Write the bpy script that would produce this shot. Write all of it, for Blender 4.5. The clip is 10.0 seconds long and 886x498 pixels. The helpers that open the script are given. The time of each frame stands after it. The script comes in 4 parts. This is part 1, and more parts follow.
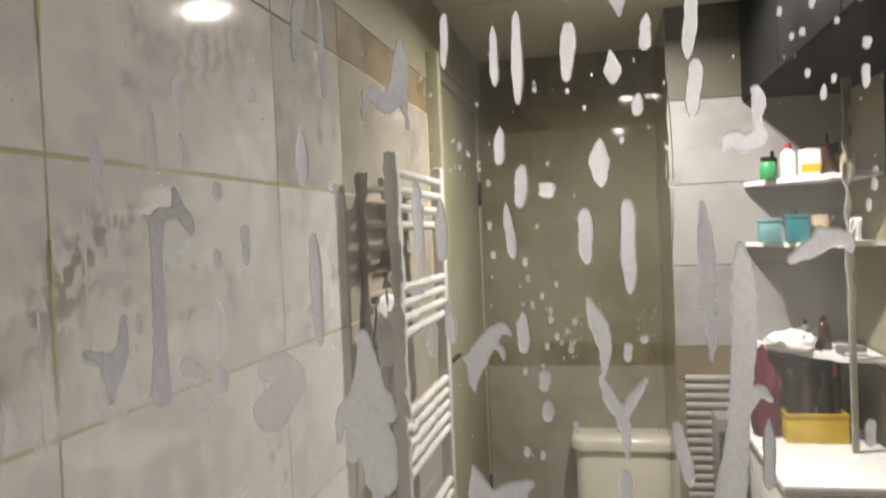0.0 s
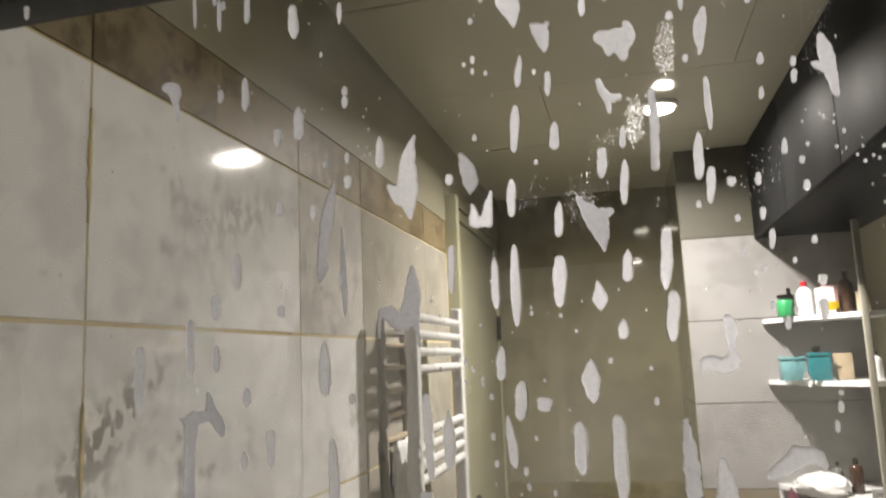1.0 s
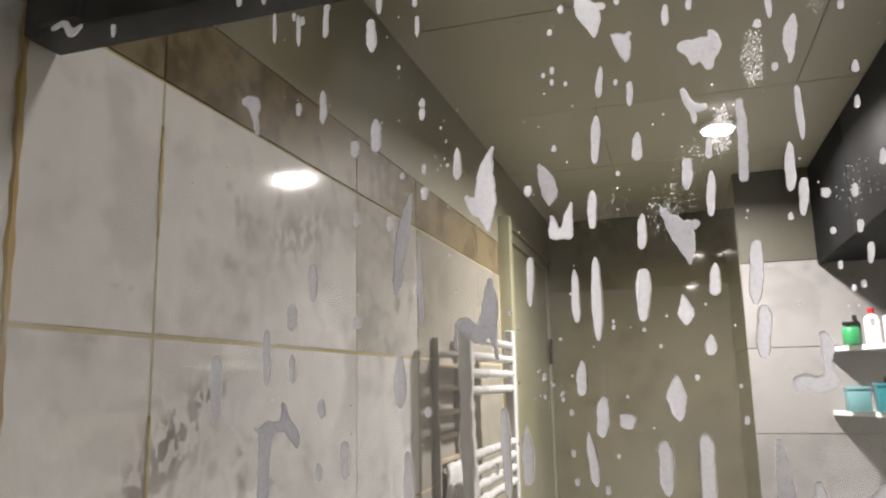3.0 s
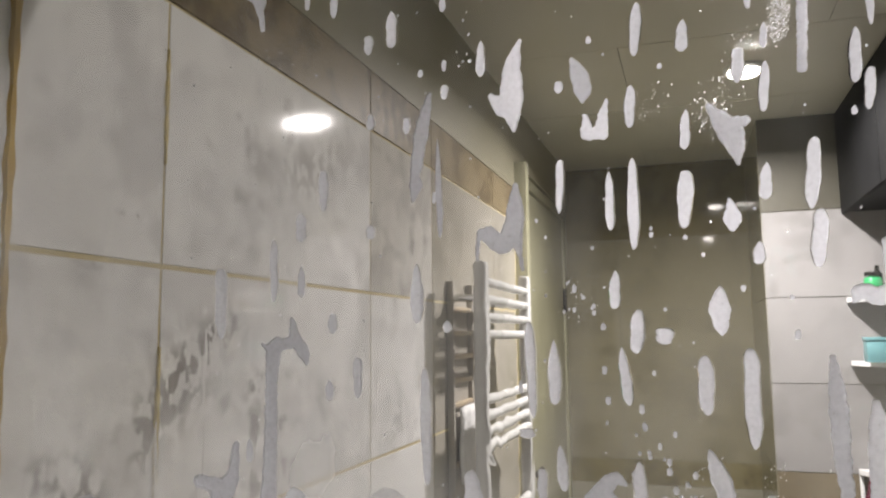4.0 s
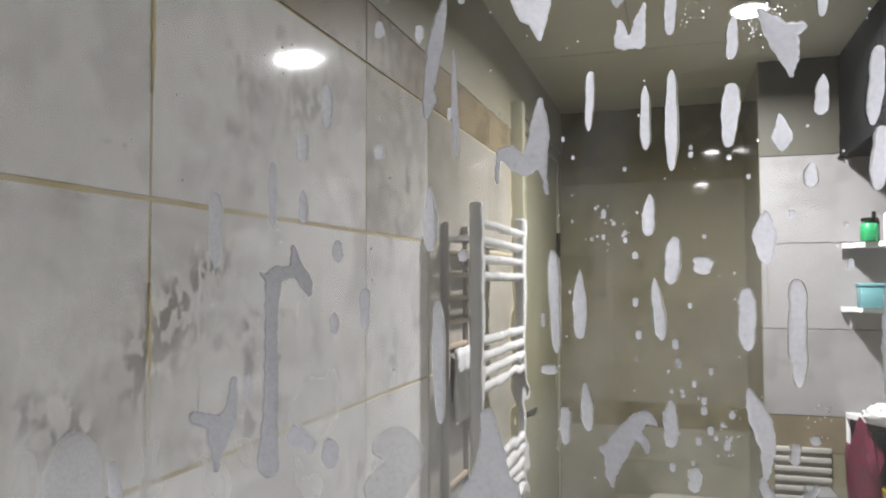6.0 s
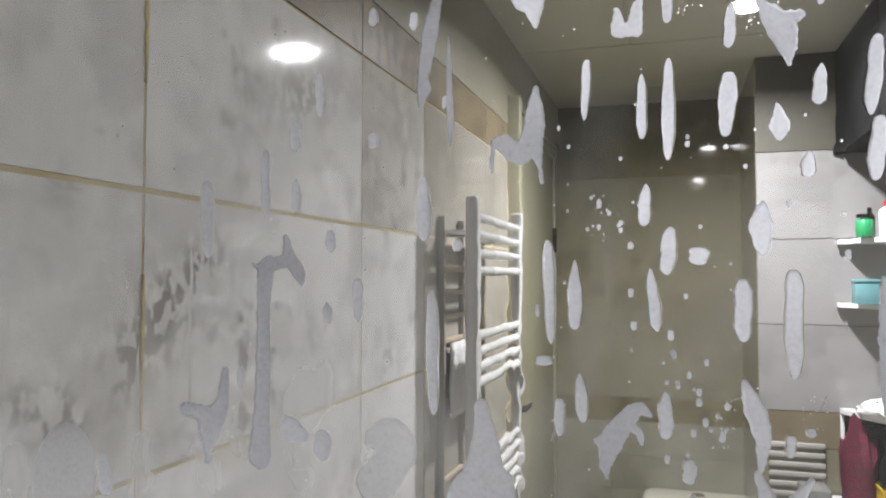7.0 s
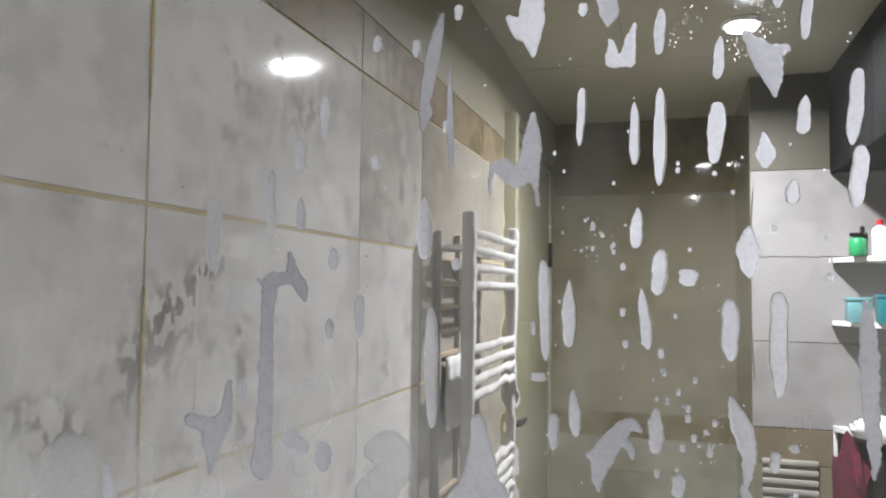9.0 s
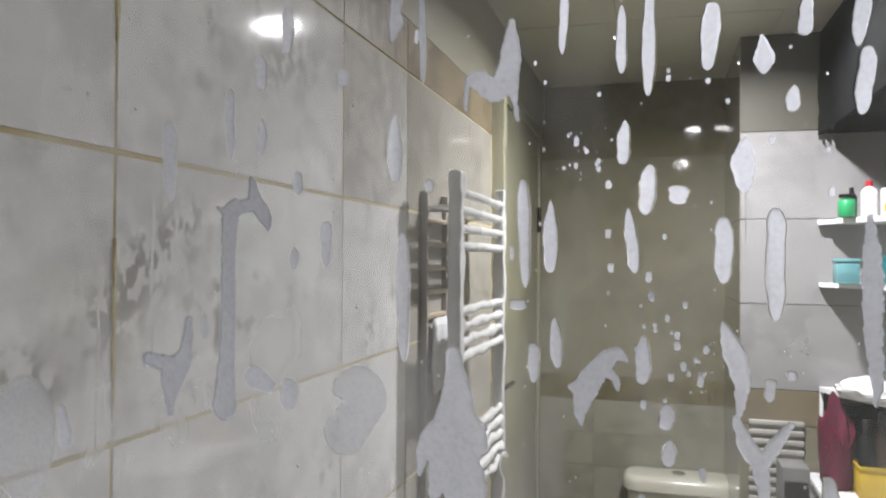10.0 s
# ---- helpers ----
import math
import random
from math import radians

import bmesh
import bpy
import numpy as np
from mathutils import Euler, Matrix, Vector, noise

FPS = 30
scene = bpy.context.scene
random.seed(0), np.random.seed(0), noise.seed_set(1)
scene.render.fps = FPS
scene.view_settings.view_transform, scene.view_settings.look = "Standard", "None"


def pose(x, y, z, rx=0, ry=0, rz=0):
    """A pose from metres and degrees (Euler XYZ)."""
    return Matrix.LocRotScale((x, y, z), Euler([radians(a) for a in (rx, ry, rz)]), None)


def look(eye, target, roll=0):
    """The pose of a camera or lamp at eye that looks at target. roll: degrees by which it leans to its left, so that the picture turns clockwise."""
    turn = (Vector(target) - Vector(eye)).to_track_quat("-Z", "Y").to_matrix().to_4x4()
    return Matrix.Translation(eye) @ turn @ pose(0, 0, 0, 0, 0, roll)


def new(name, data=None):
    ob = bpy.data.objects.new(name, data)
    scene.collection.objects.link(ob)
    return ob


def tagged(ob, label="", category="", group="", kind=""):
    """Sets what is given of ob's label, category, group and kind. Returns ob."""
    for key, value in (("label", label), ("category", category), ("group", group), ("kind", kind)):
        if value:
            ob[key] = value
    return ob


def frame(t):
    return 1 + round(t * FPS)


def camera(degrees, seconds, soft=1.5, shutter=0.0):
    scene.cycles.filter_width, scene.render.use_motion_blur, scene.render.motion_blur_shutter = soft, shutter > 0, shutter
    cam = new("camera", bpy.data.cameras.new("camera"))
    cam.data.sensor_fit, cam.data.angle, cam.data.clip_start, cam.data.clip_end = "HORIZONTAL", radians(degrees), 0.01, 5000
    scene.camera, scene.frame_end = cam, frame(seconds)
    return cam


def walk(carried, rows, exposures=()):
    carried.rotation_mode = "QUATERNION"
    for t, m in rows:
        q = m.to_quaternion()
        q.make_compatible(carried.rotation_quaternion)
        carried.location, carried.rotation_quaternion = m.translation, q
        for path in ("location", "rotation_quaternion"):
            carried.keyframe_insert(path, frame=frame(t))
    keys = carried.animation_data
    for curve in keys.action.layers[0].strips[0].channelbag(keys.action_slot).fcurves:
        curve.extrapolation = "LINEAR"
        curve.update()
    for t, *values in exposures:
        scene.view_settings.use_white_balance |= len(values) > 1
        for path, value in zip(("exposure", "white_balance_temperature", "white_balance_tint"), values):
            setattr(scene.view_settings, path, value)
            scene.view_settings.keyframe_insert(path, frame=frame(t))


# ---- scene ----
cam = camera(61.6, 10.0, soft=2.0, shutter=0.4)
PATH = [
    (0, (-0.056, 0.451, 1.655), (-0.476, 2.406, 1.611), -2.4),
    (0.5, (-0.051, 0.435, 1.675), (-0.489, 2.381, 1.82), -2.4),
    (1, (-0.039, 0.412, 1.696), (-0.495, 2.337, 1.989), -2.4),
    (1.5, (-0.039, 0.396, 1.705), (-0.525, 2.299, 2.081), -1.9),
    (2, (-0.049, 0.4, 1.703), (-0.564, 2.289, 2.113), -1.7),
    (3.5, (-0.059, 0.426, 1.682), (-0.662, 2.309, 1.983), -0.9),
    (4, (-0.069, 0.444, 1.673), (-0.688, 2.331, 1.906), -0.6),
    (4.5, (-0.078, 0.453, 1.671), (-0.695, 2.347, 1.843), -0.4),
    (5, (-0.085, 0.461, 1.667), (-0.7, 2.36, 1.798), -0.3),
    (5.5, (-0.089, 0.466, 1.667), (-0.695, 2.369, 1.77), -0.2),
    (7, (-0.089, 0.473, 1.664), (-0.68, 2.382, 1.736), 0.1),
    (7.5, (-0.087, 0.468, 1.668), (-0.671, 2.379, 1.748), 0.4),
    (8, (-0.084, 0.471, 1.667), (-0.664, 2.383, 1.762), 0.5),
    (8.5, (-0.083, 0.465, 1.67), (-0.666, 2.375, 1.782), 0.7),
    (9, (-0.087, 0.461, 1.666), (-0.667, 2.371, 1.774), 0.7),
    (9.5, (-0.087, 0.469, 1.661), (-0.658, 2.384, 1.731), 0.6),
    (10, (-0.087, 0.487, 1.647), (-0.641, 2.408, 1.673), 0.4),
]
EXPOSURES = [(0.0, 0.0, 7250, 12), (0.5, 0.0, 7450, 12), (1.5, 0.15, 6850, 11), (2.0, 0.16, 6750, 11), (3.5, 0.1, 7000, 15), (4.0, 0.1, 6800, 14), (5.0, 0.08, 6450, 12), (7.0, 0.06, 6350, 12), (10.0, 0.06, 6280, 12)]
walk(cam, [(t, look(eye, target, roll)) for t, eye, target, roll in PATH], EXPOSURES)

# ---- light ----
world = bpy.data.worlds.new("world")
scene.world = world
world.use_nodes = True
world.node_tree.nodes["Background"].inputs[0].default_value = (0.6, 0.65, 0.7, 1)
world.node_tree.nodes["Background"].inputs[1].default_value = 0.02
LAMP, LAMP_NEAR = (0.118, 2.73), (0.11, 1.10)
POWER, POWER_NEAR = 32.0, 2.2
CEIL, WEST, EAST, BACK, FRONT = 2.45, -0.6, 0.80, 3.95, -0.55
PANE = 0.785


def area_lamp(x, y, power, size, spread):
    data = bpy.data.lights.new("ceiling_light_glow", "AREA")
    data.shape, data.size, data.energy, data.color = "DISK", size, power, (1.0, 0.975, 0.985)
    data.spread = radians(spread)
    ob = new("ceiling_light_glow", data)
    ob.matrix_world = pose(x, y, CEIL - 0.022)
    return ob


area_lamp(*LAMP, POWER, 0.085, 162)
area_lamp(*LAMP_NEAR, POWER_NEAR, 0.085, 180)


# ---- materials ----
def material(name, colour, rough=0.5, metal=0.0):
    m = bpy.data.materials.new(name)
    m.use_nodes = True
    b = m.node_tree.nodes["Principled BSDF"]
    b.inputs["Base Color"].default_value = (*colour, 1)
    b.inputs["Roughness"].default_value = rough
    b.inputs["Metallic"].default_value = metal
    return m, m.node_tree.nodes, m.node_tree.links, b


def ramp(nodes, stops):
    r = nodes.new("ShaderNodeValToRGB")
    while len(r.color_ramp.elements) < len(stops):
        r.color_ramp.elements.new(0.5)
    for e, (p, c) in zip(r.color_ramp.elements, stops):
        e.position, e.color = p, (*c, 1)
    return r


def noise_node(nodes, links, scale, detail=5, distort=0.0, stretch=(1, 1, 1), shift=None):
    mp = nodes.new("ShaderNodeMapping")
    mp.inputs["Scale"].default_value = stretch
    geo = nodes.new("ShaderNodeNewGeometry")
    links.new(geo.outputs["Position"], mp.inputs["Vector"])
    n = nodes.new("ShaderNodeTexNoise")
    n.inputs["Scale"].default_value, n.inputs["Detail"].default_value, n.inputs["Distortion"].default_value = scale, detail, distort
    if shift:
        info = nodes.new("ShaderNodeObjectInfo")
        mul = nodes.new("ShaderNodeVectorMath")
        mul.operation = "SCALE"
        links.new(info.outputs["Random"], mul.inputs["Scale"])
        mul.inputs[0].default_value = shift
        links.new(mul.outputs[0], mp.inputs["Location"])
    links.new(mp.outputs[0], n.inputs["Vector"])
    return n


def mottled(name, dark, light, scale=6.0, rough=0.5, bump=0.1, metal=0.0, fine=60.0):
    """A surface with broad patches and a fine grain."""
    m, nodes, links, b = material(name, light, rough, metal)
    n = noise_node(nodes, links, scale, 6, 0.4)
    r = ramp(nodes, [(0.3, dark), (0.7, light)])
    links.new(n.outputs["Fac"], r.inputs[0])
    links.new(r.outputs[0], b.inputs["Base Color"])
    f = noise_node(nodes, links, fine, 3)
    bp = nodes.new("ShaderNodeBump")
    bp.inputs["Strength"].default_value, bp.inputs["Distance"].default_value = bump, 0.002
    links.new(f.outputs["Fac"], bp.inputs["Height"])
    links.new(bp.outputs[0], b.inputs["Normal"])
    rr = nodes.new("ShaderNodeMapRange")
    rr.inputs["To Min"].default_value, rr.inputs["To Max"].default_value = max(rough - 0.05, 0.02), rough * 1.3 + 0.02
    links.new(n.outputs["Fac"], rr.inputs["Value"])
    links.new(rr.outputs[0], b.inputs["Roughness"])
    return m


def marble(name, base, cloud, vein, rough=0.062, scale=4.2, amount=0.5, smudges=()):
    """Glazed tile with soft grey clouds at two scales and broken darker dabs."""
    m, nodes, links, b = material(name, base, rough)
    n1 = noise_node(nodes, links, scale, 4, 0.2, shift=(7, 3, 5))
    n4 = noise_node(nodes, links, scale * 4.5, 5, 0.15, shift=(2, 8, 5))
    add = nodes.new("ShaderNodeMath")
    add.operation = "MULTIPLY_ADD"
    add.inputs[1].default_value = 0.46
    links.new(n4.outputs["Fac"], add.inputs[0])
    half = nodes.new("ShaderNodeMath")
    half.operation = "MULTIPLY"
    half.inputs[1].default_value = 0.54
    links.new(n1.outputs["Fac"], half.inputs[0])
    links.new(half.outputs[0], add.inputs[2])
    r1 = ramp(nodes, [(0.43, cloud), (0.52, base)])
    links.new(add.outputs[0], r1.inputs[0])
    n2 = noise_node(nodes, links, scale * 6.5, 5, 0.2, shift=(3, 9, 4))
    r2 = ramp(nodes, [(0.55, (0, 0, 0)), (0.66, (1, 1, 1))])
    links.new(n2.outputs["Fac"], r2.inputs[0])
    n3 = noise_node(nodes, links, scale * 0.8, 3, 0.3, shift=(5, 5, 2))
    r3 = ramp(nodes, [(0.50, (0, 0, 0)), (0.66, (1, 1, 1))])
    links.new(n3.outputs["Fac"], r3.inputs[0])
    mul = nodes.new("ShaderNodeMath")
    mul.operation = "MULTIPLY"
    links.new(r2.outputs[0], mul.inputs[0])
    links.new(r3.outputs[0], mul.inputs[1])
    mu2 = nodes.new("ShaderNodeMath")
    mu2.operation = "MULTIPLY"
    mu2.inputs[1].default_value = amount
    links.new(mul.outputs[0], mu2.inputs[0])
    mix = nodes.new("ShaderNodeMix")
    mix.data_type = "RGBA"
    mix.inputs["B"].default_value = (*vein, 1)
    links.new(mu2.outputs[0], mix.inputs["Factor"])
    links.new(r1.outputs[0], mix.inputs["A"])
    last = mix.outputs["Result"]
    for place, turn, size, depth in smudges:
        geo = nodes.new("ShaderNodeNewGeometry")
        mp = nodes.new("ShaderNodeMapping")
        mp.vector_type = "TEXTURE"
        mp.inputs["Location"].default_value, mp.inputs["Rotation"].default_value, mp.inputs["Scale"].default_value = place, (radians(turn), 0, 0), size
        links.new(geo.outputs["Position"], mp.inputs["Vector"])
        ln = nodes.new("ShaderNodeVectorMath")
        ln.operation = "LENGTH"
        links.new(mp.outputs[0], ln.inputs[0])
        fall = ramp(nodes, [(0.25, (1, 1, 1)), (1.0, (0, 0, 0))])
        links.new(ln.outputs["Value"], fall.inputs[0])
        sn = noise_node(nodes, links, 64, 9, 0.2, stretch=(1, 1, 0.75))
        sr = ramp(nodes, [(0.465, (0, 0, 0)), (0.54, (1, 1, 1))])
        links.new(sn.outputs["Fac"], sr.inputs[0])
        m1 = nodes.new("ShaderNodeMath")
        m1.operation = "MULTIPLY"
        links.new(fall.outputs[0], m1.inputs[0])
        links.new(sr.outputs[0], m1.inputs[1])
        m2 = nodes.new("ShaderNodeMath")
        m2.operation = "MULTIPLY"
        m2.inputs[1].default_value = depth
        links.new(m1.outputs[0], m2.inputs[0])
        mx = nodes.new("ShaderNodeMix")
        mx.data_type = "RGBA"
        mx.inputs["B"].default_value = (0.20, 0.18, 0.168, 1)
        links.new(m2.outputs[0], mx.inputs["Factor"])
        links.new(last, mx.inputs["A"])
        last = mx.outputs["Result"]
    links.new(last, b.inputs["Base Color"])
    f = noise_node(nodes, links, 9.0, 2)
    bp = nodes.new("ShaderNodeBump")
    bp.inputs["Strength"].default_value, bp.inputs["Distance"].default_value = 0.12, 0.004
    links.new(f.outputs["Fac"], bp.inputs["Height"])
    links.new(bp.outputs[0], b.inputs["Normal"])
    return m


MARBLE = marble("white_marble_tile", (0.90, 0.895, 0.885), (0.75, 0.742, 0.737), (0.20, 0.18, 0.17), amount=0.68, smudges=(
    ((WEST, 1.15, 1.63), 35, (0.2, 0.18, 0.075), 0.5), ((WEST, 1.175, 1.66), 35, (0.2, 0.085, 0.034), 0.6), ((WEST, 1.125, 1.622), 60, (0.2, 0.06, 0.034), 0.6), ((WEST, 1.085, 1.583), 80, (0.2, 0.05, 0.035), 0.6), ((WEST, 1.215, 1.685), 25, (0.2, 0.05, 0.02), 0.65),
    ((WEST, 0.985, 1.545), 60, (0.2, 0.045, 0.032), 0.75), ((WEST, 0.953, 1.556), 80, (0.2, 0.028, 0.02), 0.75), ((WEST, 1.015, 1.535), -40, (0.2, 0.035, 0.022), 0.65), ((WEST, 1.06, 1.80), 3, (0.2, 0.034, 0.0045), 0.7),
    ((WEST, 1.78, 1.51), 60, (0.2, 0.09, 0.04), 0.5), ((WEST, 1.78, 1.79), 75, (0.2, 0.10, 0.05), 0.45), ((WEST, 1.45, 1.93), 20, (0.2, 0.2, 0.05), 0.32)))
# West tiles past y=1.65 in darker tones, offsetting the far lamp's hot spot.
MARBLE_TONED_FAR = marble("toned_far_tile", (0.40, 0.375, 0.32), (0.32, 0.298, 0.25), (0.18, 0.16, 0.13), rough=0.08, amount=0.4)
MARBLE_TONED_MID = marble("toned_mid_tile", (0.68, 0.66, 0.62), (0.53, 0.51, 0.48), (0.20, 0.18, 0.17), amount=0.6)
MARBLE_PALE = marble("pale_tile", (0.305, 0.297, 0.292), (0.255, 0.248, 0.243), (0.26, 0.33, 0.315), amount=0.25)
BORDER = marble("brown_border_tile", (0.235, 0.185, 0.105), (0.135, 0.10, 0.052), (0.05, 0.035, 0.02), rough=0.42, scale=7)
BORDER.node_tree.nodes["Principled BSDF"].inputs["Specular IOR Level"].default_value = 0.15
BORDER_PALE = marble("fawn_border_tile", (0.22, 0.185, 0.125), (0.18, 0.15, 0.10), (0.10, 0.08, 0.05), rough=0.3, scale=3, amount=0.3)
OLIVE = marble("olive_tile", (0.235, 0.217, 0.148), (0.19, 0.174, 0.117), (0.10, 0.09, 0.06), rough=0.05, scale=2.6, amount=0.45)
OLIVE_PALE = marble("pale_olive_tile", (0.29, 0.277, 0.215), (0.24, 0.228, 0.175), (0.15, 0.135, 0.095), rough=0.06, scale=2.6, amount=0.35)
OLIVE_DARK = marble("dark_olive_tile", (0.195, 0.17, 0.092), (0.14, 0.122, 0.063), (0.06, 0.05, 0.03), rough=0.05, scale=4)
GROUT = mottled("ochre_grout", (0.50, 0.40, 0.19), (0.64, 0.55, 0.34), 9, 0.8, 0.3)
SILICONE = mottled("stained_silicone", (0.40, 0.25, 0.045), (0.60, 0.41, 0.11), 12, 0.45, 0.3)
YELLOWED = mottled("yellowed_grout", (0.50, 0.38, 0.13), (0.66, 0.54, 0.25), 30, 0.6, 0.3)
OLIVE_GROUT = mottled("olive_grout", (0.155, 0.146, 0.11), (0.19, 0.18, 0.135), 9, 0.5, 0.1)
PLASTER = mottled("grey_green_paint", (0.235, 0.217, 0.145), (0.30, 0.28, 0.195), 3, 0.5, 0.15)
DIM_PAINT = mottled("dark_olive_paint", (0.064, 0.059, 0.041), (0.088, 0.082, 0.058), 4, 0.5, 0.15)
CEILING = mottled("ceiling_panel", (0.50, 0.485, 0.40), (0.58, 0.565, 0.475), 2.2, 0.4, 0.1)
SEAM = mottled("ceiling_seam", (0.03, 0.028, 0.02), (0.06, 0.055, 0.04), 9, 0.8)
FLOOR = marble("floor_tile", (0.30, 0.28, 0.24), (0.22, 0.2, 0.17), (0.1, 0.09, 0.08), rough=0.25)
CHARCOAL = mottled("charcoal_gloss", (0.006, 0.0062, 0.0064), (0.011, 0.0112, 0.0115), 4, 0.5, 0.02)
CHARCOAL.node_tree.nodes["Principled BSDF"].inputs["Specular IOR Level"].default_value = 0.035
BLACK = mottled("black_aluminium", (0.003, 0.0033, 0.0018), (0.006, 0.0063, 0.0035), 14, 0.45, 0.1)
BLACK.node_tree.nodes["Principled BSDF"].inputs["Specular IOR Level"].default_value = 0.2
WHITE = mottled("white_enamel", (0.80, 0.80, 0.80), (0.87, 0.87, 0.87), 7, 0.25, 0.03)
ENAMEL = mottled("radiator_enamel", (0.60, 0.60, 0.585), (0.68, 0.68, 0.665), 7, 0.25, 0.03)
CREAM = mottled("cream_ceramic", (0.58, 0.56, 0.46), (0.66, 0.64, 0.54), 6, 0.2, 0.02)
DOORPAINT = mottled("cream_door_paint", (0.27, 0.26, 0.17), (0.33, 0.32, 0.22), 5, 0.38, 0.1)
CHROME = material("chrome", (0.75, 0.75, 0.76), 0.12, 1.0)[0]
DARKMETAL = mottled("dark_metal", (0.03, 0.028, 0.025), (0.06, 0.055, 0.05), 20, 0.4, 0.1, 0.7)
ALU = mottled("dull_aluminium", (0.26, 0.245, 0.20), (0.34, 0.325, 0.27), 20, 0.5, 0.1)
UMBER = mottled("umber_shadow_tone", (0.27, 0.245, 0.205), (0.37, 0.34, 0.29), 9, 0.5, 0.2)
GREYBOX = mottled("grey_plastic", (0.13, 0.13, 0.125), (0.19, 0.19, 0.18), 9, 0.5, 0.1)
RIBBED = mottled("ribbed_white_plastic", (0.38, 0.365, 0.33), (0.46, 0.445, 0.40), 9, 0.4, 0.1)
TEAL = mottled("teal_plastic", (0.015, 0.17, 0.20), (0.03, 0.25, 0.28), 14, 0.3, 0.05)
TEAL_PALE = mottled("pale_teal_plastic", (0.13, 0.31, 0.33), (0.18, 0.38, 0.40), 14, 0.3, 0.05)
GREEN = mottled("green_plastic", (0.02, 0.24, 0.08), (0.03, 0.32, 0.12), 14, 0.3, 0.05)
MAROON = mottled("maroon_cloth", (0.07, 0.006, 0.018), (0.14, 0.012, 0.035), 25, 0.85, 0.5)
YELLOW = mottled("yellow_plastic", (0.52, 0.34, 0.01), (0.66, 0.46, 0.02), 14, 0.35, 0.05)
RED = mottled("red_plastic", (0.40, 0.01, 0.015), (0.5, 0.02, 0.03), 14, 0.3, 0.05)
PINK = mottled("pink_card", (0.62, 0.34, 0.33), (0.7, 0.44, 0.42), 14, 0.5, 0.05)
BEIGE = mottled("beige_plastic", (0.42, 0.33, 0.22), (0.5, 0.41, 0.29), 14, 0.45, 0.05)
BROWNBOTTLE = mottled("brown_bottle", (0.04, 0.02, 0.012), (0.07, 0.035, 0.02), 14, 0.2, 0.03)
CLOTH = mottled("white_towelling", (0.62, 0.62, 0.61), (0.74, 0.74, 0.73), 30, 0.9, 0.7, fine=220)
LED = bpy.data.materials.new("lamp_diffuser")
LED.use_nodes = True
LED.node_tree.nodes["Principled BSDF"].inputs["Emission Color"].default_value = (1, 0.96, 0.88, 1)
LED.node_tree.nodes["Principled BSDF"].inputs["Emission Strength"].default_value = 28.0


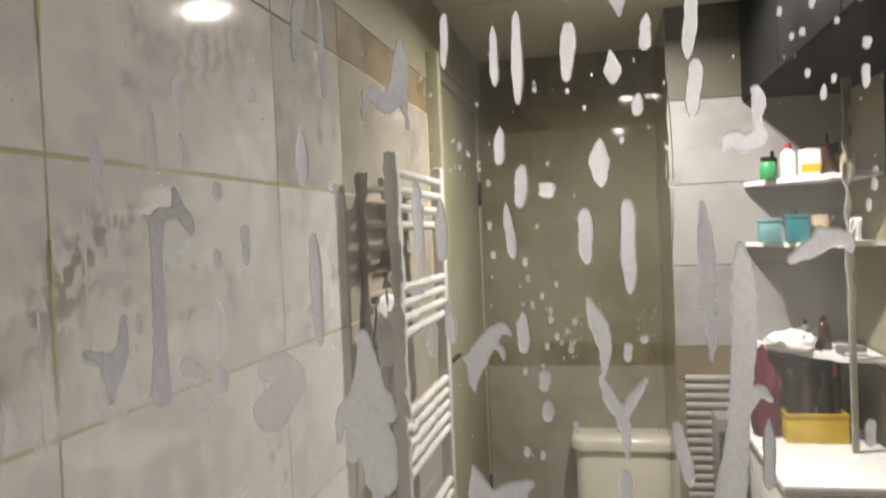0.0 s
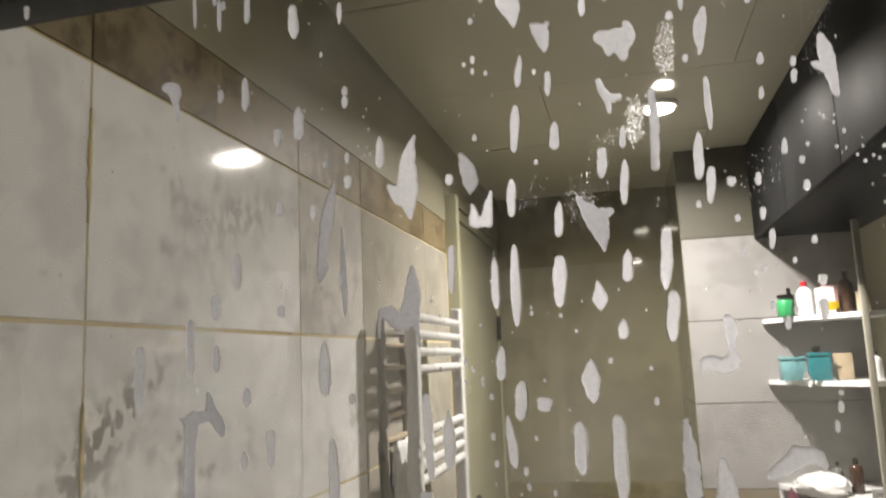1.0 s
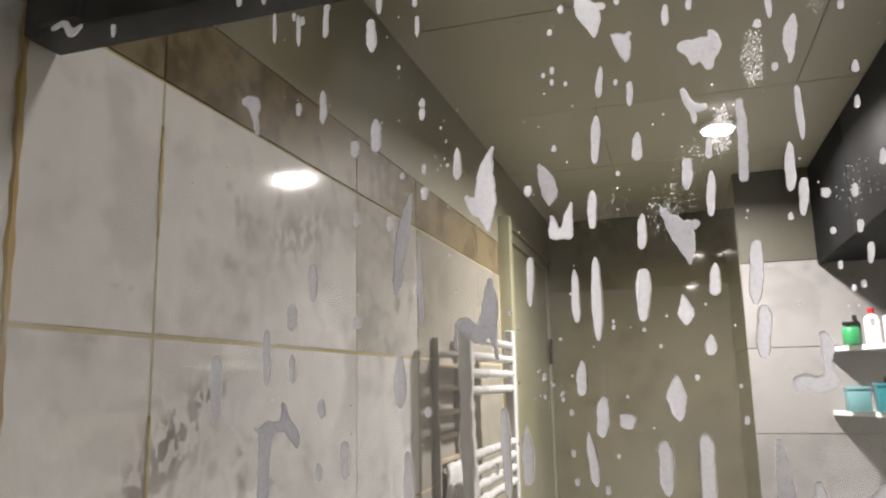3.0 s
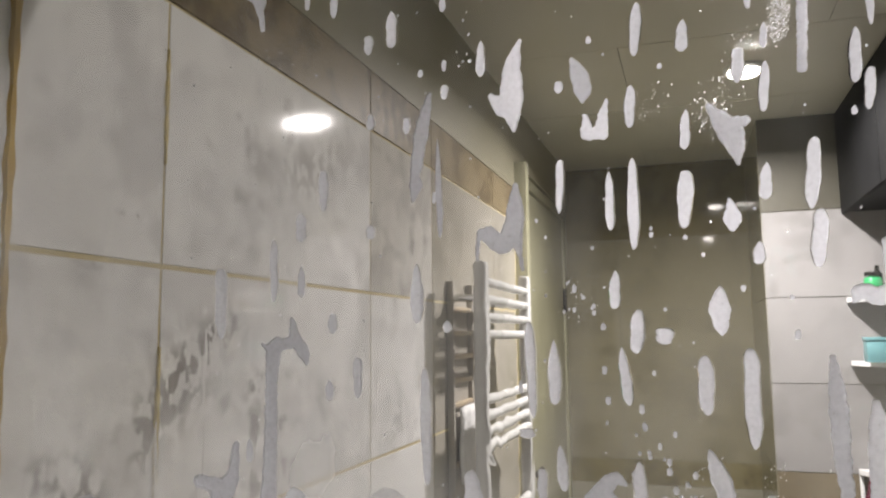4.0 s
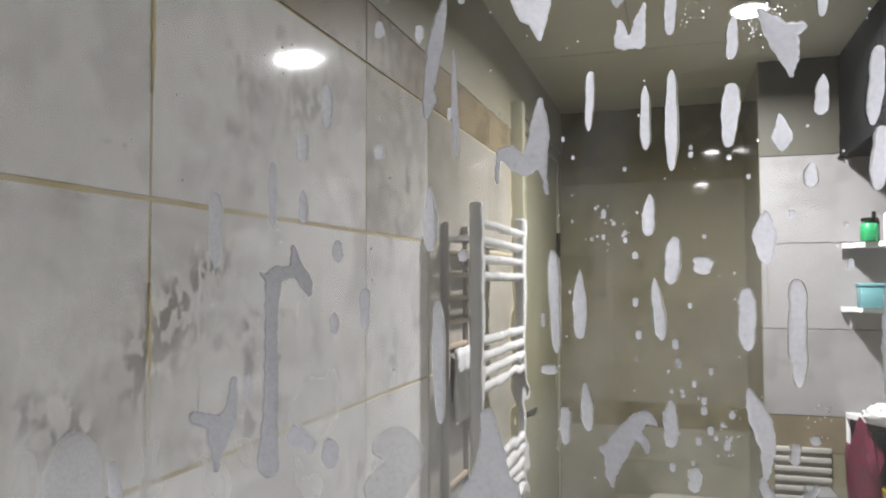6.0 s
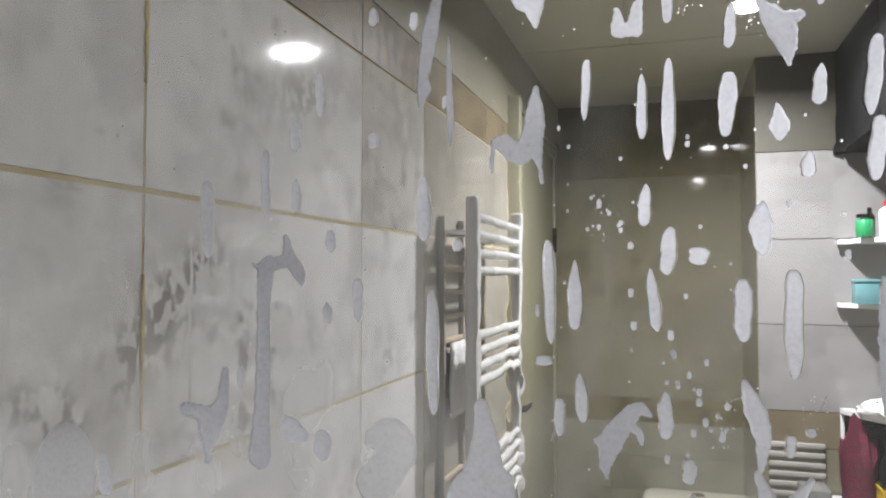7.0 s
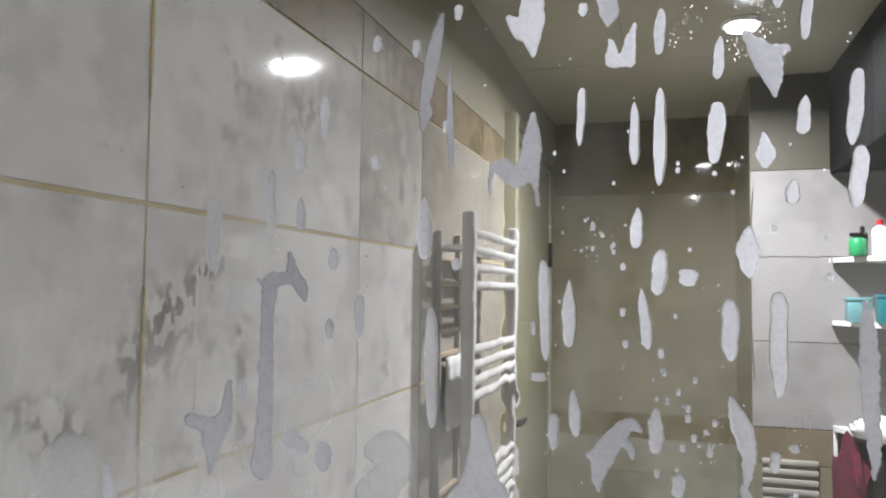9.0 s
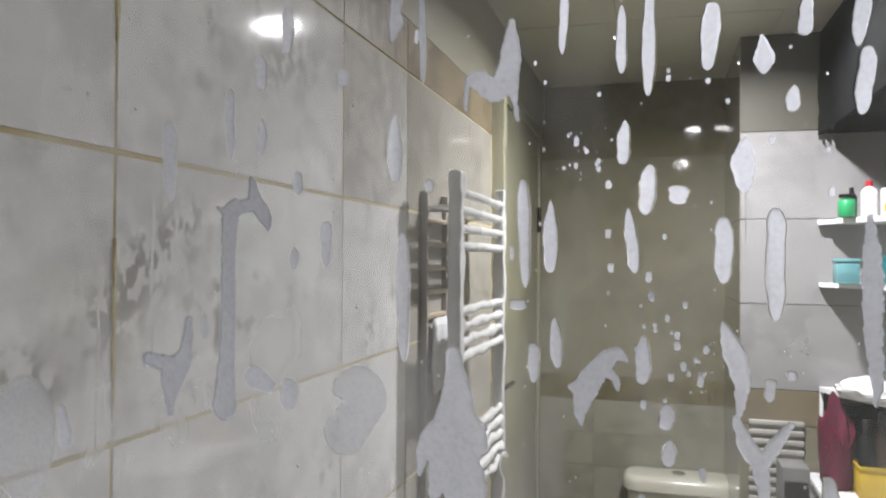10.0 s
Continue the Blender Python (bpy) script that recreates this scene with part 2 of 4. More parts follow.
def wet_glass():
    m, nodes, links, b = material("wet_glass", (0.97, 0.985, 0.975), 0.02)
    b.inputs["Transmission Weight"].default_value = 1.0
    b.inputs["IOR"].default_value = 1.12
    haze = noise_node(nodes, links, 1.0, 3, 0.4, stretch=(26, 1, 13))
    grade = nodes.new("ShaderNodeMapRange")
    grade.inputs["From Min"].default_value, grade.inputs["From Max"].default_value, grade.inputs["To Min"].default_value, grade.inputs["To Max"].default_value = 0.42, 0.66, 0.008, 0.06
    links.new(haze.outputs["Fac"], grade.inputs["Value"])
    links.new(grade.outputs[0], b.inputs["Roughness"])
    sheet = noise_node(nodes, links, 1.0, 2, 0.2, stretch=(22, 1, 6))
    low = nodes.new("ShaderNodeMath")
    low.operation = "MULTIPLY"
    low.inputs[1].default_value = 0.35
    links.new(sheet.outputs["Fac"], low.inputs[0])
    ripple = noise_node(nodes, links, 1.0, 0, 0.3, stretch=(150, 1, 110))
    total = low.outputs[0]
    for x, z, w, h, depth in ((-0.155, 1.625, 0.016, 0.04, 1.0), (-0.152, 1.575, 0.018, 0.035, 1.0), (-0.160, 1.68, 0.014, 0.03, 0.7), (0.041, 1.665, 0.008, 0.055, 0.9), (0.02, 1.605, 0.022, 0.025, 0.9), (-0.051, 1.67, 0.004, 0.05, 0.7), (-0.029, 1.68, 0.004, 0.045, 0.7)):
        geo = nodes.new("ShaderNodeNewGeometry")
        mp = nodes.new("ShaderNodeMapping")
        mp.vector_type = "TEXTURE"
        mp.inputs["Location"].default_value, mp.inputs["Scale"].default_value = (x, PANE, z), (w, 1.0, h)
        links.new(geo.outputs["Position"], mp.inputs["Vector"])
        ln = nodes.new("ShaderNodeVectorMath")
        ln.operation = "LENGTH"
        links.new(mp.outputs[0], ln.inputs[0])
        fall = ramp(nodes, [(0.3, (depth, depth, depth)), (1.0, (0, 0, 0))])
        links.new(ln.outputs["Value"], fall.inputs[0])
        ma = nodes.new("ShaderNodeMath")
        ma.operation = "MULTIPLY_ADD"
        links.new(fall.outputs[0], ma.inputs[0])
        links.new(ripple.outputs["Fac"], ma.inputs[1])
        links.new(total, ma.inputs[2])
        total = ma.outputs[0]
    bp = nodes.new("ShaderNodeBump")
    bp.inputs["Strength"].default_value, bp.inputs["Distance"].default_value = 0.5, 0.0008
    links.new(total, bp.inputs["Height"])
    links.new(bp.outputs[0], b.inputs["Normal"])
    # dried soap film: a thin milky veil in uneven patches, also lifting dark tones
    veil = nodes.new("ShaderNodeBsdfTranslucent")
    veil.inputs["Color"].default_value = (0.84, 0.86, 0.86, 1)
    patch = nodes.new("ShaderNodeMapRange")
    patch.inputs["From Min"].default_value, patch.inputs["From Max"].default_value, patch.inputs["To Min"].default_value, patch.inputs["To Max"].default_value = 0.35, 0.68, 0.008, 0.052
    links.new(haze.outputs["Fac"], patch.inputs["Value"])
    where = nodes.new("ShaderNodeSeparateXYZ")
    links.new(nodes.new("ShaderNodeNewGeometry").outputs["Position"], where.inputs[0])
    # Painted haze strength: thinner upward for a dark rail, thicker leftward to brighten tiles.
    height_fade = nodes.new("ShaderNodeMapRange")
    height_fade.inputs["From Min"].default_value, height_fade.inputs["From Max"].default_value, height_fade.inputs["To Min"].default_value, height_fade.inputs["To Max"].default_value = 1.60, 1.90, 1.9, 0.12
    links.new(where.outputs["Z"], height_fade.inputs["Value"])
    thin = nodes.new("ShaderNodeMath")
    thin.operation = "MULTIPLY"
    links.new(patch.outputs[0], thin.inputs[0])
    links.new(height_fade.outputs[0], thin.inputs[1])
    side = nodes.new("ShaderNodeMapRange")
    side.inputs["From Min"].default_value, side.inputs["From Max"].default_value, side.inputs["To Min"].default_value, side.inputs["To Max"].default_value = -0.24, -0.10, 3.2, 1.0
    links.new(where.outputs["X"], side.inputs["Value"])
    full = nodes.new("ShaderNodeMath")
    full.operation = "MULTIPLY"
    links.new(thin.outputs[0], full.inputs[0])
    links.new(side.outputs[0], full.inputs[1])
    film = nodes.new("ShaderNodeMixShader")
    links.new(full.outputs[0], film.inputs[0])
    links.new(b.outputs[0], film.inputs[1])
    links.new(veil.outputs[0], film.inputs[2])
    links.new(film.outputs[0], nodes["Material Output"].inputs["Surface"])
    return m


GLASS = wet_glass()
WATER = material("water", (1, 1, 1), 0.0)[0]
WATER.node_tree.nodes["Principled BSDF"].inputs["Transmission Weight"].default_value = 1.0
MIST = material("fine_mist", (0.97, 0.98, 1.0), 0.42)[0]
MIST.node_tree.nodes["Principled BSDF"].inputs["Transmission Weight"].default_value = 1.0
MIST.node_tree.nodes["Principled BSDF"].inputs["IOR"].default_value = 1.33
WATER.node_tree.nodes["Principled BSDF"].inputs["IOR"].default_value = 1.33


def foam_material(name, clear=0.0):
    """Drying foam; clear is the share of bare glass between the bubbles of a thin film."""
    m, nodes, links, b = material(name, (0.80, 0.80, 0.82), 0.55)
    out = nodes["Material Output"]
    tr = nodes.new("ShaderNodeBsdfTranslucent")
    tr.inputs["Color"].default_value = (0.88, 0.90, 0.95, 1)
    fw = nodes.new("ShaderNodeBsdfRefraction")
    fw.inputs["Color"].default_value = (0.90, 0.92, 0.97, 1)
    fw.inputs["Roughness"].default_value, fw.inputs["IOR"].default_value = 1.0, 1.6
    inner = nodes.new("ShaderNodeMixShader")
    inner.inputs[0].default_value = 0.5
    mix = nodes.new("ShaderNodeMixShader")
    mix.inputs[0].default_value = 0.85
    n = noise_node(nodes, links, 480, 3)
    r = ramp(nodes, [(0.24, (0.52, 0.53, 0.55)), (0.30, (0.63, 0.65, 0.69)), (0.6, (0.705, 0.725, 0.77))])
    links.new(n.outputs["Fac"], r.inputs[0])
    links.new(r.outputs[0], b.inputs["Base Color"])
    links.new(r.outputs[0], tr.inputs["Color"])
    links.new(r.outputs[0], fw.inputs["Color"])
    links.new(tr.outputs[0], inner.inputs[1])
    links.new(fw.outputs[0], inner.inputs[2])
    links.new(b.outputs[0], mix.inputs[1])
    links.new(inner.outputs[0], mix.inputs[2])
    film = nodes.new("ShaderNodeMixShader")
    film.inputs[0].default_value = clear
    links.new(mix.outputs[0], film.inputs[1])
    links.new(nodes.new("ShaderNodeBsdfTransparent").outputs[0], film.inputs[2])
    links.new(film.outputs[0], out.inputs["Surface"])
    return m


FOAM = foam_material("drying_foam")
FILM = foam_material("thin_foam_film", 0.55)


# ---- mesh helpers ----
def box(bm, x0, x1, y0, y1, z0, z1, bevel=0.0, seg=2):
    c = Matrix.Translation(((x0 + x1) / 2, (y0 + y1) / 2, (z0 + z1) / 2)) @ Matrix.Diagonal((x1 - x0, y1 - y0, z1 - z0, 1))
    vs = bmesh.ops.create_cube(bm, size=1, matrix=c)["verts"]
    if bevel:
        es = list({e for v in vs for e in v.link_edges})
        bmesh.ops.bevel(bm, geom=es, offset=bevel, segments=seg, affect="EDGES", profile=0.5)


def tube(bm, a, b, r, seg=14, r2=None):
    a, b = Vector(a), Vector(b)
    d = b - a
    m = Matrix.Translation((a + b) / 2) @ d.to_track_quat("Z", "Y").to_matrix().to_4x4()
    bmesh.ops.create_cone(bm, cap_ends=True, segments=seg, radius1=r, radius2=r if r2 is None else r2, depth=d.length, matrix=m)


def lathe(bm, x, y, z, profile, seg=20, sx=1.0, sy=1.0):
    """A turned body: profile of (radius, height)."""
    rings = [[bm.verts.new((x + sx * r * math.cos(2 * math.pi * k / seg), y + sy * r * math.sin(2 * math.pi * k / seg), z + h)) for k in range(seg)] for r, h in profile]
    for a, b in zip(rings, rings[1:]):
        for k in range(seg):
            bm.faces.new((a[k], a[(k + 1) % seg], b[(k + 1) % seg], b[k]))
    bm.faces.new(rings[0][::-1])
    bm.faces.new(rings[-1])


def mesh_of(bm, name, mat, smooth=True):
    me = bpy.data.meshes.new(name)
    bmesh.ops.recalc_face_normals(bm, faces=bm.faces)
    bm.to_mesh(me)
    bm.free()
    me.materials.append(mat)
    if smooth:
        for p in me.polygons:
            p.use_smooth = max(abs(c) for c in p.normal) < 0.9999
        me.set_sharp_from_angle(angle=radians(38))
    return me


def part(name, bm, mat, parent=None, label=""):
    ob = new(name, mesh_of(bm, name, mat))
    if parent:
        ob.parent = parent
    if label:
        ob["label"] = label
    return ob


def thing(name, label, category, kind="", group="", at=(0, 0, 0)):
    ob = new(name)
    ob.location = at
    return tagged(ob, label, category, group, kind)


def boxes(*rows, bevel=0.0):
    bm = bmesh.new()
    for r in rows:
        box(bm, *r, bevel=bevel)
    return bm


# ---- setting ----
floor = tagged(part("floor", boxes((WEST - 0.2, EAST + 0.2, FRONT - 0.2, BACK + 0.2, -0.12, 0)), FLOOR), "grey-beige stone-look tiled bathroom floor", "floor", kind="structure")
wall_west = tagged(part("wall_west", boxes((WEST - 0.15, WEST - 0.0004, FRONT - 0.15, 2.829, 0, 2.046), (WEST - 0.15, WEST - 0.004, FRONT - 0.15, 2.829, 2.046, CEIL), (WEST - 0.15, WEST - 0.05, 2.8295, BACK + 0.15, 0, CEIL)), GROUT), "white marble tiled wall with yellowed grout lines", "wall", kind="structure")
wall_back = tagged(part("wall_back", boxes((WEST - 0.15, EAST + 0.15, BACK + 0.0004, BACK + 0.15, 0, CEIL)), OLIVE_GROUT), "olive grey glossy tiled back wall", "wall", kind="structure")
wall_east = tagged(part("wall_east", boxes((EAST, EAST + 0.15, FRONT - 0.15, BACK + 0.15, 0, CEIL)), PLASTER), "grey-beige wall with charcoal gloss upper panels", "wall", kind="structure")
wall_front = tagged(part("wall_front", boxes((WEST - 0.15, EAST + 0.15, FRONT - 0.15, FRONT, 0, CEIL)), MARBLE), "pale marble tiled wall of the shower", "wall", kind="structure")

bm = bmesh.new()
box(bm, WEST - 0.15, EAST + 0.15, FRONT - 0.15, BACK + 0.15, CEIL + 0.008, CEIL + 0.1)
ceiling = tagged(part("ceiling", bm, SEAM), "olive grey panelled ceiling with dark open joints", "ceiling", kind="structure")
bm = bmesh.new()
y = 0.05 - 0.6
row = 0
while y < BACK:
    x = WEST + (-0.62 if row % 2 else -0.1)
    while x < EAST:
        a, b, c, d = max(x + 0.0012, WEST), min(x + 0.9988, EAST), max(y + 0.0022, FRONT), min(y + 0.598, BACK)
        if b - a > 0.02 and d - c > 0.02:
            box(bm, a, b, c, d, CEIL + random.uniform(-0.001, 0.001), CEIL + 0.012)
        x += 1.0
    y += 0.6
    row += 1
panels = part("ceiling_panels", bm, CEILING, ceiling, "dull olive grey ceiling boards")
panels["kind"] = "stuff"

# wall paint above the tiles
part("paint", boxes((WEST - 0.004, WEST + 0.001, FRONT, 2.829, 2.158, CEIL), (WEST - 0.0496, WEST + 0.001, 2.83, BACK, 2.252, CEIL)), PLASTER, wall_west, "dull grey-green paint above the tiles")

# partition that carries the corner rack
PX, PY = 0.197, 3.33
partition = tagged(part("partition_wall", boxes((PX + 0.004, EAST, PY + 0.004, BACK, 0, CEIL)), OLIVE_GROUT), "short projecting wall faced with bright white tiles", "wall", kind="structure")

# ---- shower screen ----
screen = thing("shower_screen", "clear wet glass shower screen streaked with white foam", "shower screen")
glass = part("glass_pane", boxes((WEST + 0.012, EAST - 0.01, PANE, PANE + 0.006, 0.04, 2.30)), GLASS, screen, "wet clear glass")
glass.visible_shadow = False
RAIL_Y = 0.90
bm = boxes((WEST + 0.004, EAST, RAIL_Y, RAIL_Y + 0.043, 2.007, 2.053), bevel=0.002)
for v in bm.verts:
    v.co.z += 0.009 * (v.co.x - WEST)
rail = part("rail", bm, BLACK, screen, "black aluminium top rail")
bm = boxes((WEST + 0.030, EAST, RAIL_Y + 0.002, RAIL_Y + 0.012, 2.0535, 2.0675), bevel=0.001)
for v in bm.verts:
    v.co.z += 0.010 * (v.co.x - WEST)
part("top_strip", bm, ALU, rail, "dull grey aluminium strip")
bracket = part("end_bracket", boxes((WEST + 0.022, WEST + 0.072, RAIL_Y - 0.011, RAIL_Y - 0.0005, 2.010, 2.051), bevel=0.002), BLACK, rail)
for x in (0.023, 0.031):
    bm = bmesh.new()
    tube(bm, (WEST + x, RAIL_Y - 0.006, 2.052), (WEST + x, RAIL_Y - 0.006, 2.063), 0.0022, 12)
    part("bolt", bm, CHROME, rail)
# stained sealant down the wall where the screen meets the tiles
bm = bmesh.new()
prev = None
for k in range(50):
    z = 1.515 + (2.16 - 1.515) * k / 49
    lean = 0.911 - 0.007 * k / 49
    w = 0.0052 + 0.0014 * math.sin(k * 1.7) + 0.001 * math.sin(k * 0.63)
    ring = [bm.verts.new(v) for v in ((WEST, lean - w, z), (WEST + 0.003, lean - w * 0.5, z), (WEST + 0.003, lean + w * 0.5, z), (WEST, lean + w, z))]
    if prev:
        for i in range(3):
            bm.faces.new((prev[i], prev[i + 1], ring[i + 1], ring[i]))
    prev = ring
part("sealant_bead", bm, SILICONE, screen, "orange-brown stained sealant")

FOAM_COUNT = [0]


def ribbon(stations):
    """A low domed blob along a line of (x, z, half width)."""
    FOAM_COUNT[0] += 1
    lift = 0.0004 + 0.00004 * (FOAM_COUNT[0] % 17)
    ph = FOAM_COUNT[0] * 1.37
    bm = bmesh.new()
    n = len(stations)
    rows = []
    bm2, shore = bmesh.new(), []
    for i, (x, z, r) in enumerate(stations):
        x0, z0, _ = stations[max(i - 1, 0)]
        x1, z1, _ = stations[min(i + 1, n - 1)]
        d = Vector((x1 - x0, z1 - z0))
        d = d.normalized() if d.length > 1e-9 else Vector((0, -1))
        nx, nz = -d.y, d.x
        r = max(r, 0.00006)
        wl = r * (1 + 0.10 * math.sin(ph + i * 0.9) + 0.06 * math.sin(2 * ph + i * 2.1))
        wr = r * (1 + 0.10 * math.sin(ph * 1.7 + i * 0.8) + 0.06 * math.sin(ph + i * 1.9))
        h = lift + min(r * 0.22, 0.0005)
        row = []
        for s, hh in ((-1, 0.0), (-0.86, 0.8), (-0.4, 1.0), (0.4, 1.0), (0.86, 0.8), (1, 0.0)):
            w = wl if s < 0 else wr
            row.append(bm.verts.new((x + nx * w * s, PANE - 0.0001 - lift - (h - lift) * hh, z + nz * w * s)))
        rows.append(row)
        rim = min(0.00045, 0.22 * r)
        shore.append([bm2.verts.new((x + nx * (w + m * rim) * s, PANE - 0.0002 - k * rim, z + nz * (w + m * rim) * s)) for s, w, m, k in ((-1, wl, 1, 0), (-1, wl, 0.45, 0.8), (-1, wl, -0.3, 0.9), (1, wr, -0.3, 0.9), (1, wr, 0.45, 0.8), (1, wr, 1, 0))])
    for a, b in zip(rows, rows[1:]):
        for k in range(5):
            bm.faces.new((a[k], a[k + 1], b[k + 1], b[k]))
    drip = part("foam_drip", bm, FOAM, glass)
    if n > 2 and max(q[2] for q in stations) > 0.0016:
        for a, b in zip(shore, shore[1:]):
            for k in (0, 1, 3, 4):
                bm2.faces.new((a[k], a[k + 1], b[k + 1], b[k]))
        part("wet_rim", bm2, WATER, drip).visible_shadow = False
    else:
        bm2.free()


def foam(top, bottom, r):
    """A hanging drip: narrow at its head, fullest below its middle, with a rounded foot."""
    n = 17
    st = []
    fat = 0.5 + 0.14 * math.sin(FOAM_COUNT[0] * 2.3)
    for k in range(n):
        u = 0.5 - 0.5 * math.cos(math.pi * k / (n - 1))
        v = u ** (math.log(0.5) / math.log(fat))
        w = 0.87 * r * max(1 - abs(2 * v - 1) ** 3.4, 0) ** 0.5
        st.append((top[0] + (bottom[0] - top[0]) * u, top[1] + (bottom[1] - top[1]) * u, w))
    ribbon(st)


def foam_blob(*strokes):
    """A branched patch of foam: strokes of (x, z, half width) that run together into one outline."""
    FOAM_COUNT[0] += 1
    seed = FOAM_COUNT[0] * 3.1
    pts = []
    for s in strokes:
        v = [Vector(p) for p in s]
        for i in range(len(v) - 1):
            p0, p1, p2, p3 = v[max(i - 1, 0)], v[i], v[i + 1], v[min(i + 2, len(v) - 1)]
            for k in range(10):
                t = k / 10
                q = 0.5 * (2 * p1 + (p2 - p0) * t + (2 * p0 - 5 * p1 + 4 * p2 - p3) * t * t + (3 * p1 - p0 - 3 * p2 + p3) * t ** 3)
                pts.append((q.x, q.y, max(q.z, 0.0003)))
        pts.append(tuple(v[-1]))
    a = np.array(pts)
    small, big = a[:, 2].min(), a[:, 2].max()
    cell = min(max(small * 0.55, 0.00035), 0.0011)
    x0, z0 = a[:, 0].min() - big - 2 * cell, a[:, 1].min() - big - 2 * cell
    nx = int((a[:, 0].max() + big + 2 * cell - x0) / cell) + 2
    nz = int((a[:, 1].max() + big + 2 * cell - z0) / cell) + 2
    gx, gz = np.meshgrid(x0 + cell * np.arange(nx), z0 + cell * np.arange(nz), indexing="ij")
    f = np.full(gx.shape, -1.0)
    for x, z, r in pts:
        f = np.maximum(f, r - np.hypot(gx - x, gz - z))
    f += 0.10 * min(big, 0.003) * (np.sin(gx * 900 + seed) * np.cos(gz * 640 + seed * 2) + 0.6 * np.sin(gx * 2100 + gz * 1500 + seed))
    bm = bmesh.new()
    made = {}

    def spot(i, k, i2=None, k2=None):
        key = (i, k, i2, k2)
        if key not in made:
            if i2 is None:
                x, z, h = gx[i, k], gz[i, k], min(f[i, k] * 0.5, 0.00045)
            else:
                t = f[i, k] / (f[i, k] - f[i2, k2])
                x, z, h = gx[i, k] + t * (gx[i2, k2] - gx[i, k]), gz[i, k] + t * (gz[i2, k2] - gz[i, k]), 0.0
            made[key] = bm.verts.new((x, PANE - 0.0004 - h, z))
        return made[key]

    inside = f > 0
    count = inside[:-1, :-1].astype(int) + inside[1:, :-1] + inside[1:, 1:] + inside[:-1, 1:]
    for i, k in zip(*np.nonzero(count)):
        ring = [(i, k), (i + 1, k), (i + 1, k + 1), (i, k + 1)]
        poly = []
        for n in range(4):
            p, q = ring[n], ring[(n + 1) % 4]
            if inside[p]:
                poly.append(spot(*p))
            if inside[p] != inside[q]:
                u, w = (p, q) if inside[p] else (q, p)
                poly.append(spot(*u, *w))
        if len(poly) > 2 and len(set(poly)) == len(poly):
            bm.faces.new(poly)
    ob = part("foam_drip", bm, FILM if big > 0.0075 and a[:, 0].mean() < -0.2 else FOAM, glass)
    return ob


foam((-0.0499, 1.9092), (-0.0500, 1.9001), 0.0021)
foam((-0.0115, 1.8948), (-0.0125, 1.8846), 0.0018)
foam((-0.0423, 1.8985), (-0.0420, 1.8845), 0.0020)
foam((-0.0357, 1.8828), (-0.0363, 1.8755), 0.0017)
foam((-0.0473, 1.8805), (-0.0482, 1.8689), 0.0020)
foam((0.0008, 1.8773), (0.0009, 1.8646), 0.0016)
foam((0.0131, 1.8947), (0.0125, 1.8887), 0.0019)
foam((0.0326, 1.8681), (0.0320, 1.8635), 0.0017)
foam((0.0460, 1.8836), (0.0455, 1.8734), 0.0023)
foam((0.0427, 1.9005), (0.0420, 1.8943), 0.0018)
foam((-0.0011, 1.9087), (-0.0016, 1.9041), 0.0017)
foam((-0.0708, 1.8929), (-0.0714, 1.8843), 0.0018)
foam((-0.0049, 1.8649), (-0.0053, 1.8602), 0.0022)
foam((0.0010, 1.8411), (0.0005, 1.8368), 0.0016)
foam((-0.1004, 1.8896), (-0.1007, 1.8848), 0.0017)
foam((-0.1068, 1.8766), (-0.1070, 1.8730), 0.0016)
foam((-0.0674, 1.8416), (-0.0683, 1.8284), 0.0019)
foam((-0.0814, 1.8525), (-0.0837, 1.8351), 0.0021)
foam((0.0093, 1.8285), (0.0096, 1.8012), 0.0018)
foam((-0.0852, 1.8254), (-0.0874, 1.8000), 0.0027)
foam((-0.0655, 1.8144), (-0.0666, 1.7994), 0.0029)
foam((-0.0427, 1.7980), (-0.0441, 1.7821), 0.0028)
foam((-0.0322, 1.7907), (-0.0342, 1.7681), 0.0022)
foam((0.0035, 1.8010), (0.0020, 1.7769), 0.0026)
foam((0.0081, 1.7829), (0.0061, 1.7647), 0.0023)
foam((-0.0318, 1.8083), (-0.0328, 1.7967), 0.0018)
foam((-0.2101, 1.9008), (-0.2091, 1.8800), 0.0036)
foam((-0.2046, 1.9153), (-0.2046, 1.9029), 0.0022)
foam((-0.2380, 1.9152), (-0.2389, 1.8938), 0.0023)
foam((-0.2728, 1.9155), (-0.2723, 1.8954), 0.0014)
foam((-0.2567, 1.9114), (-0.2563, 1.8912), 0.0017)
foam((-0.1827, 1.9099), (-0.1828, 1.9034), 0.0018)
foam((-0.1814, 1.8974), (-0.1816, 1.8846), 0.0016)
foam((-0.2074, 1.8398), (-0.2075, 1.8201), 0.0033)
foam((-0.2404, 1.8614), (-0.2402, 1.8408), 0.0024)
foam((-0.2202, 1.8282), (-0.2202, 1.8180), 0.0028)
foam((-0.1795, 1.8482), (-0.1796, 1.8427), 0.0021)
foam((-0.1796, 1.8424), (-0.1797, 1.8353), 0.0020)
foam((-0.1790, 1.7971), (-0.1791, 1.7897), 0.0022)
foam((-0.1600, 1.8175), (-0.1604, 1.7990), 0.0026)
foam((-0.1222, 1.7920), (-0.1224, 1.7861), 0.0023)
foam((-0.0894, 1.7863), (-0.0906, 1.7665), 0.0026)
foam((-0.0659, 1.7724), (-0.0673, 1.7543), 0.0024)
foam((-0.1226, 1.7543), (-0.1238, 1.7288), 0.0020)
foam((-0.1006, 1.7467), (-0.1007, 1.7197), 0.0022)
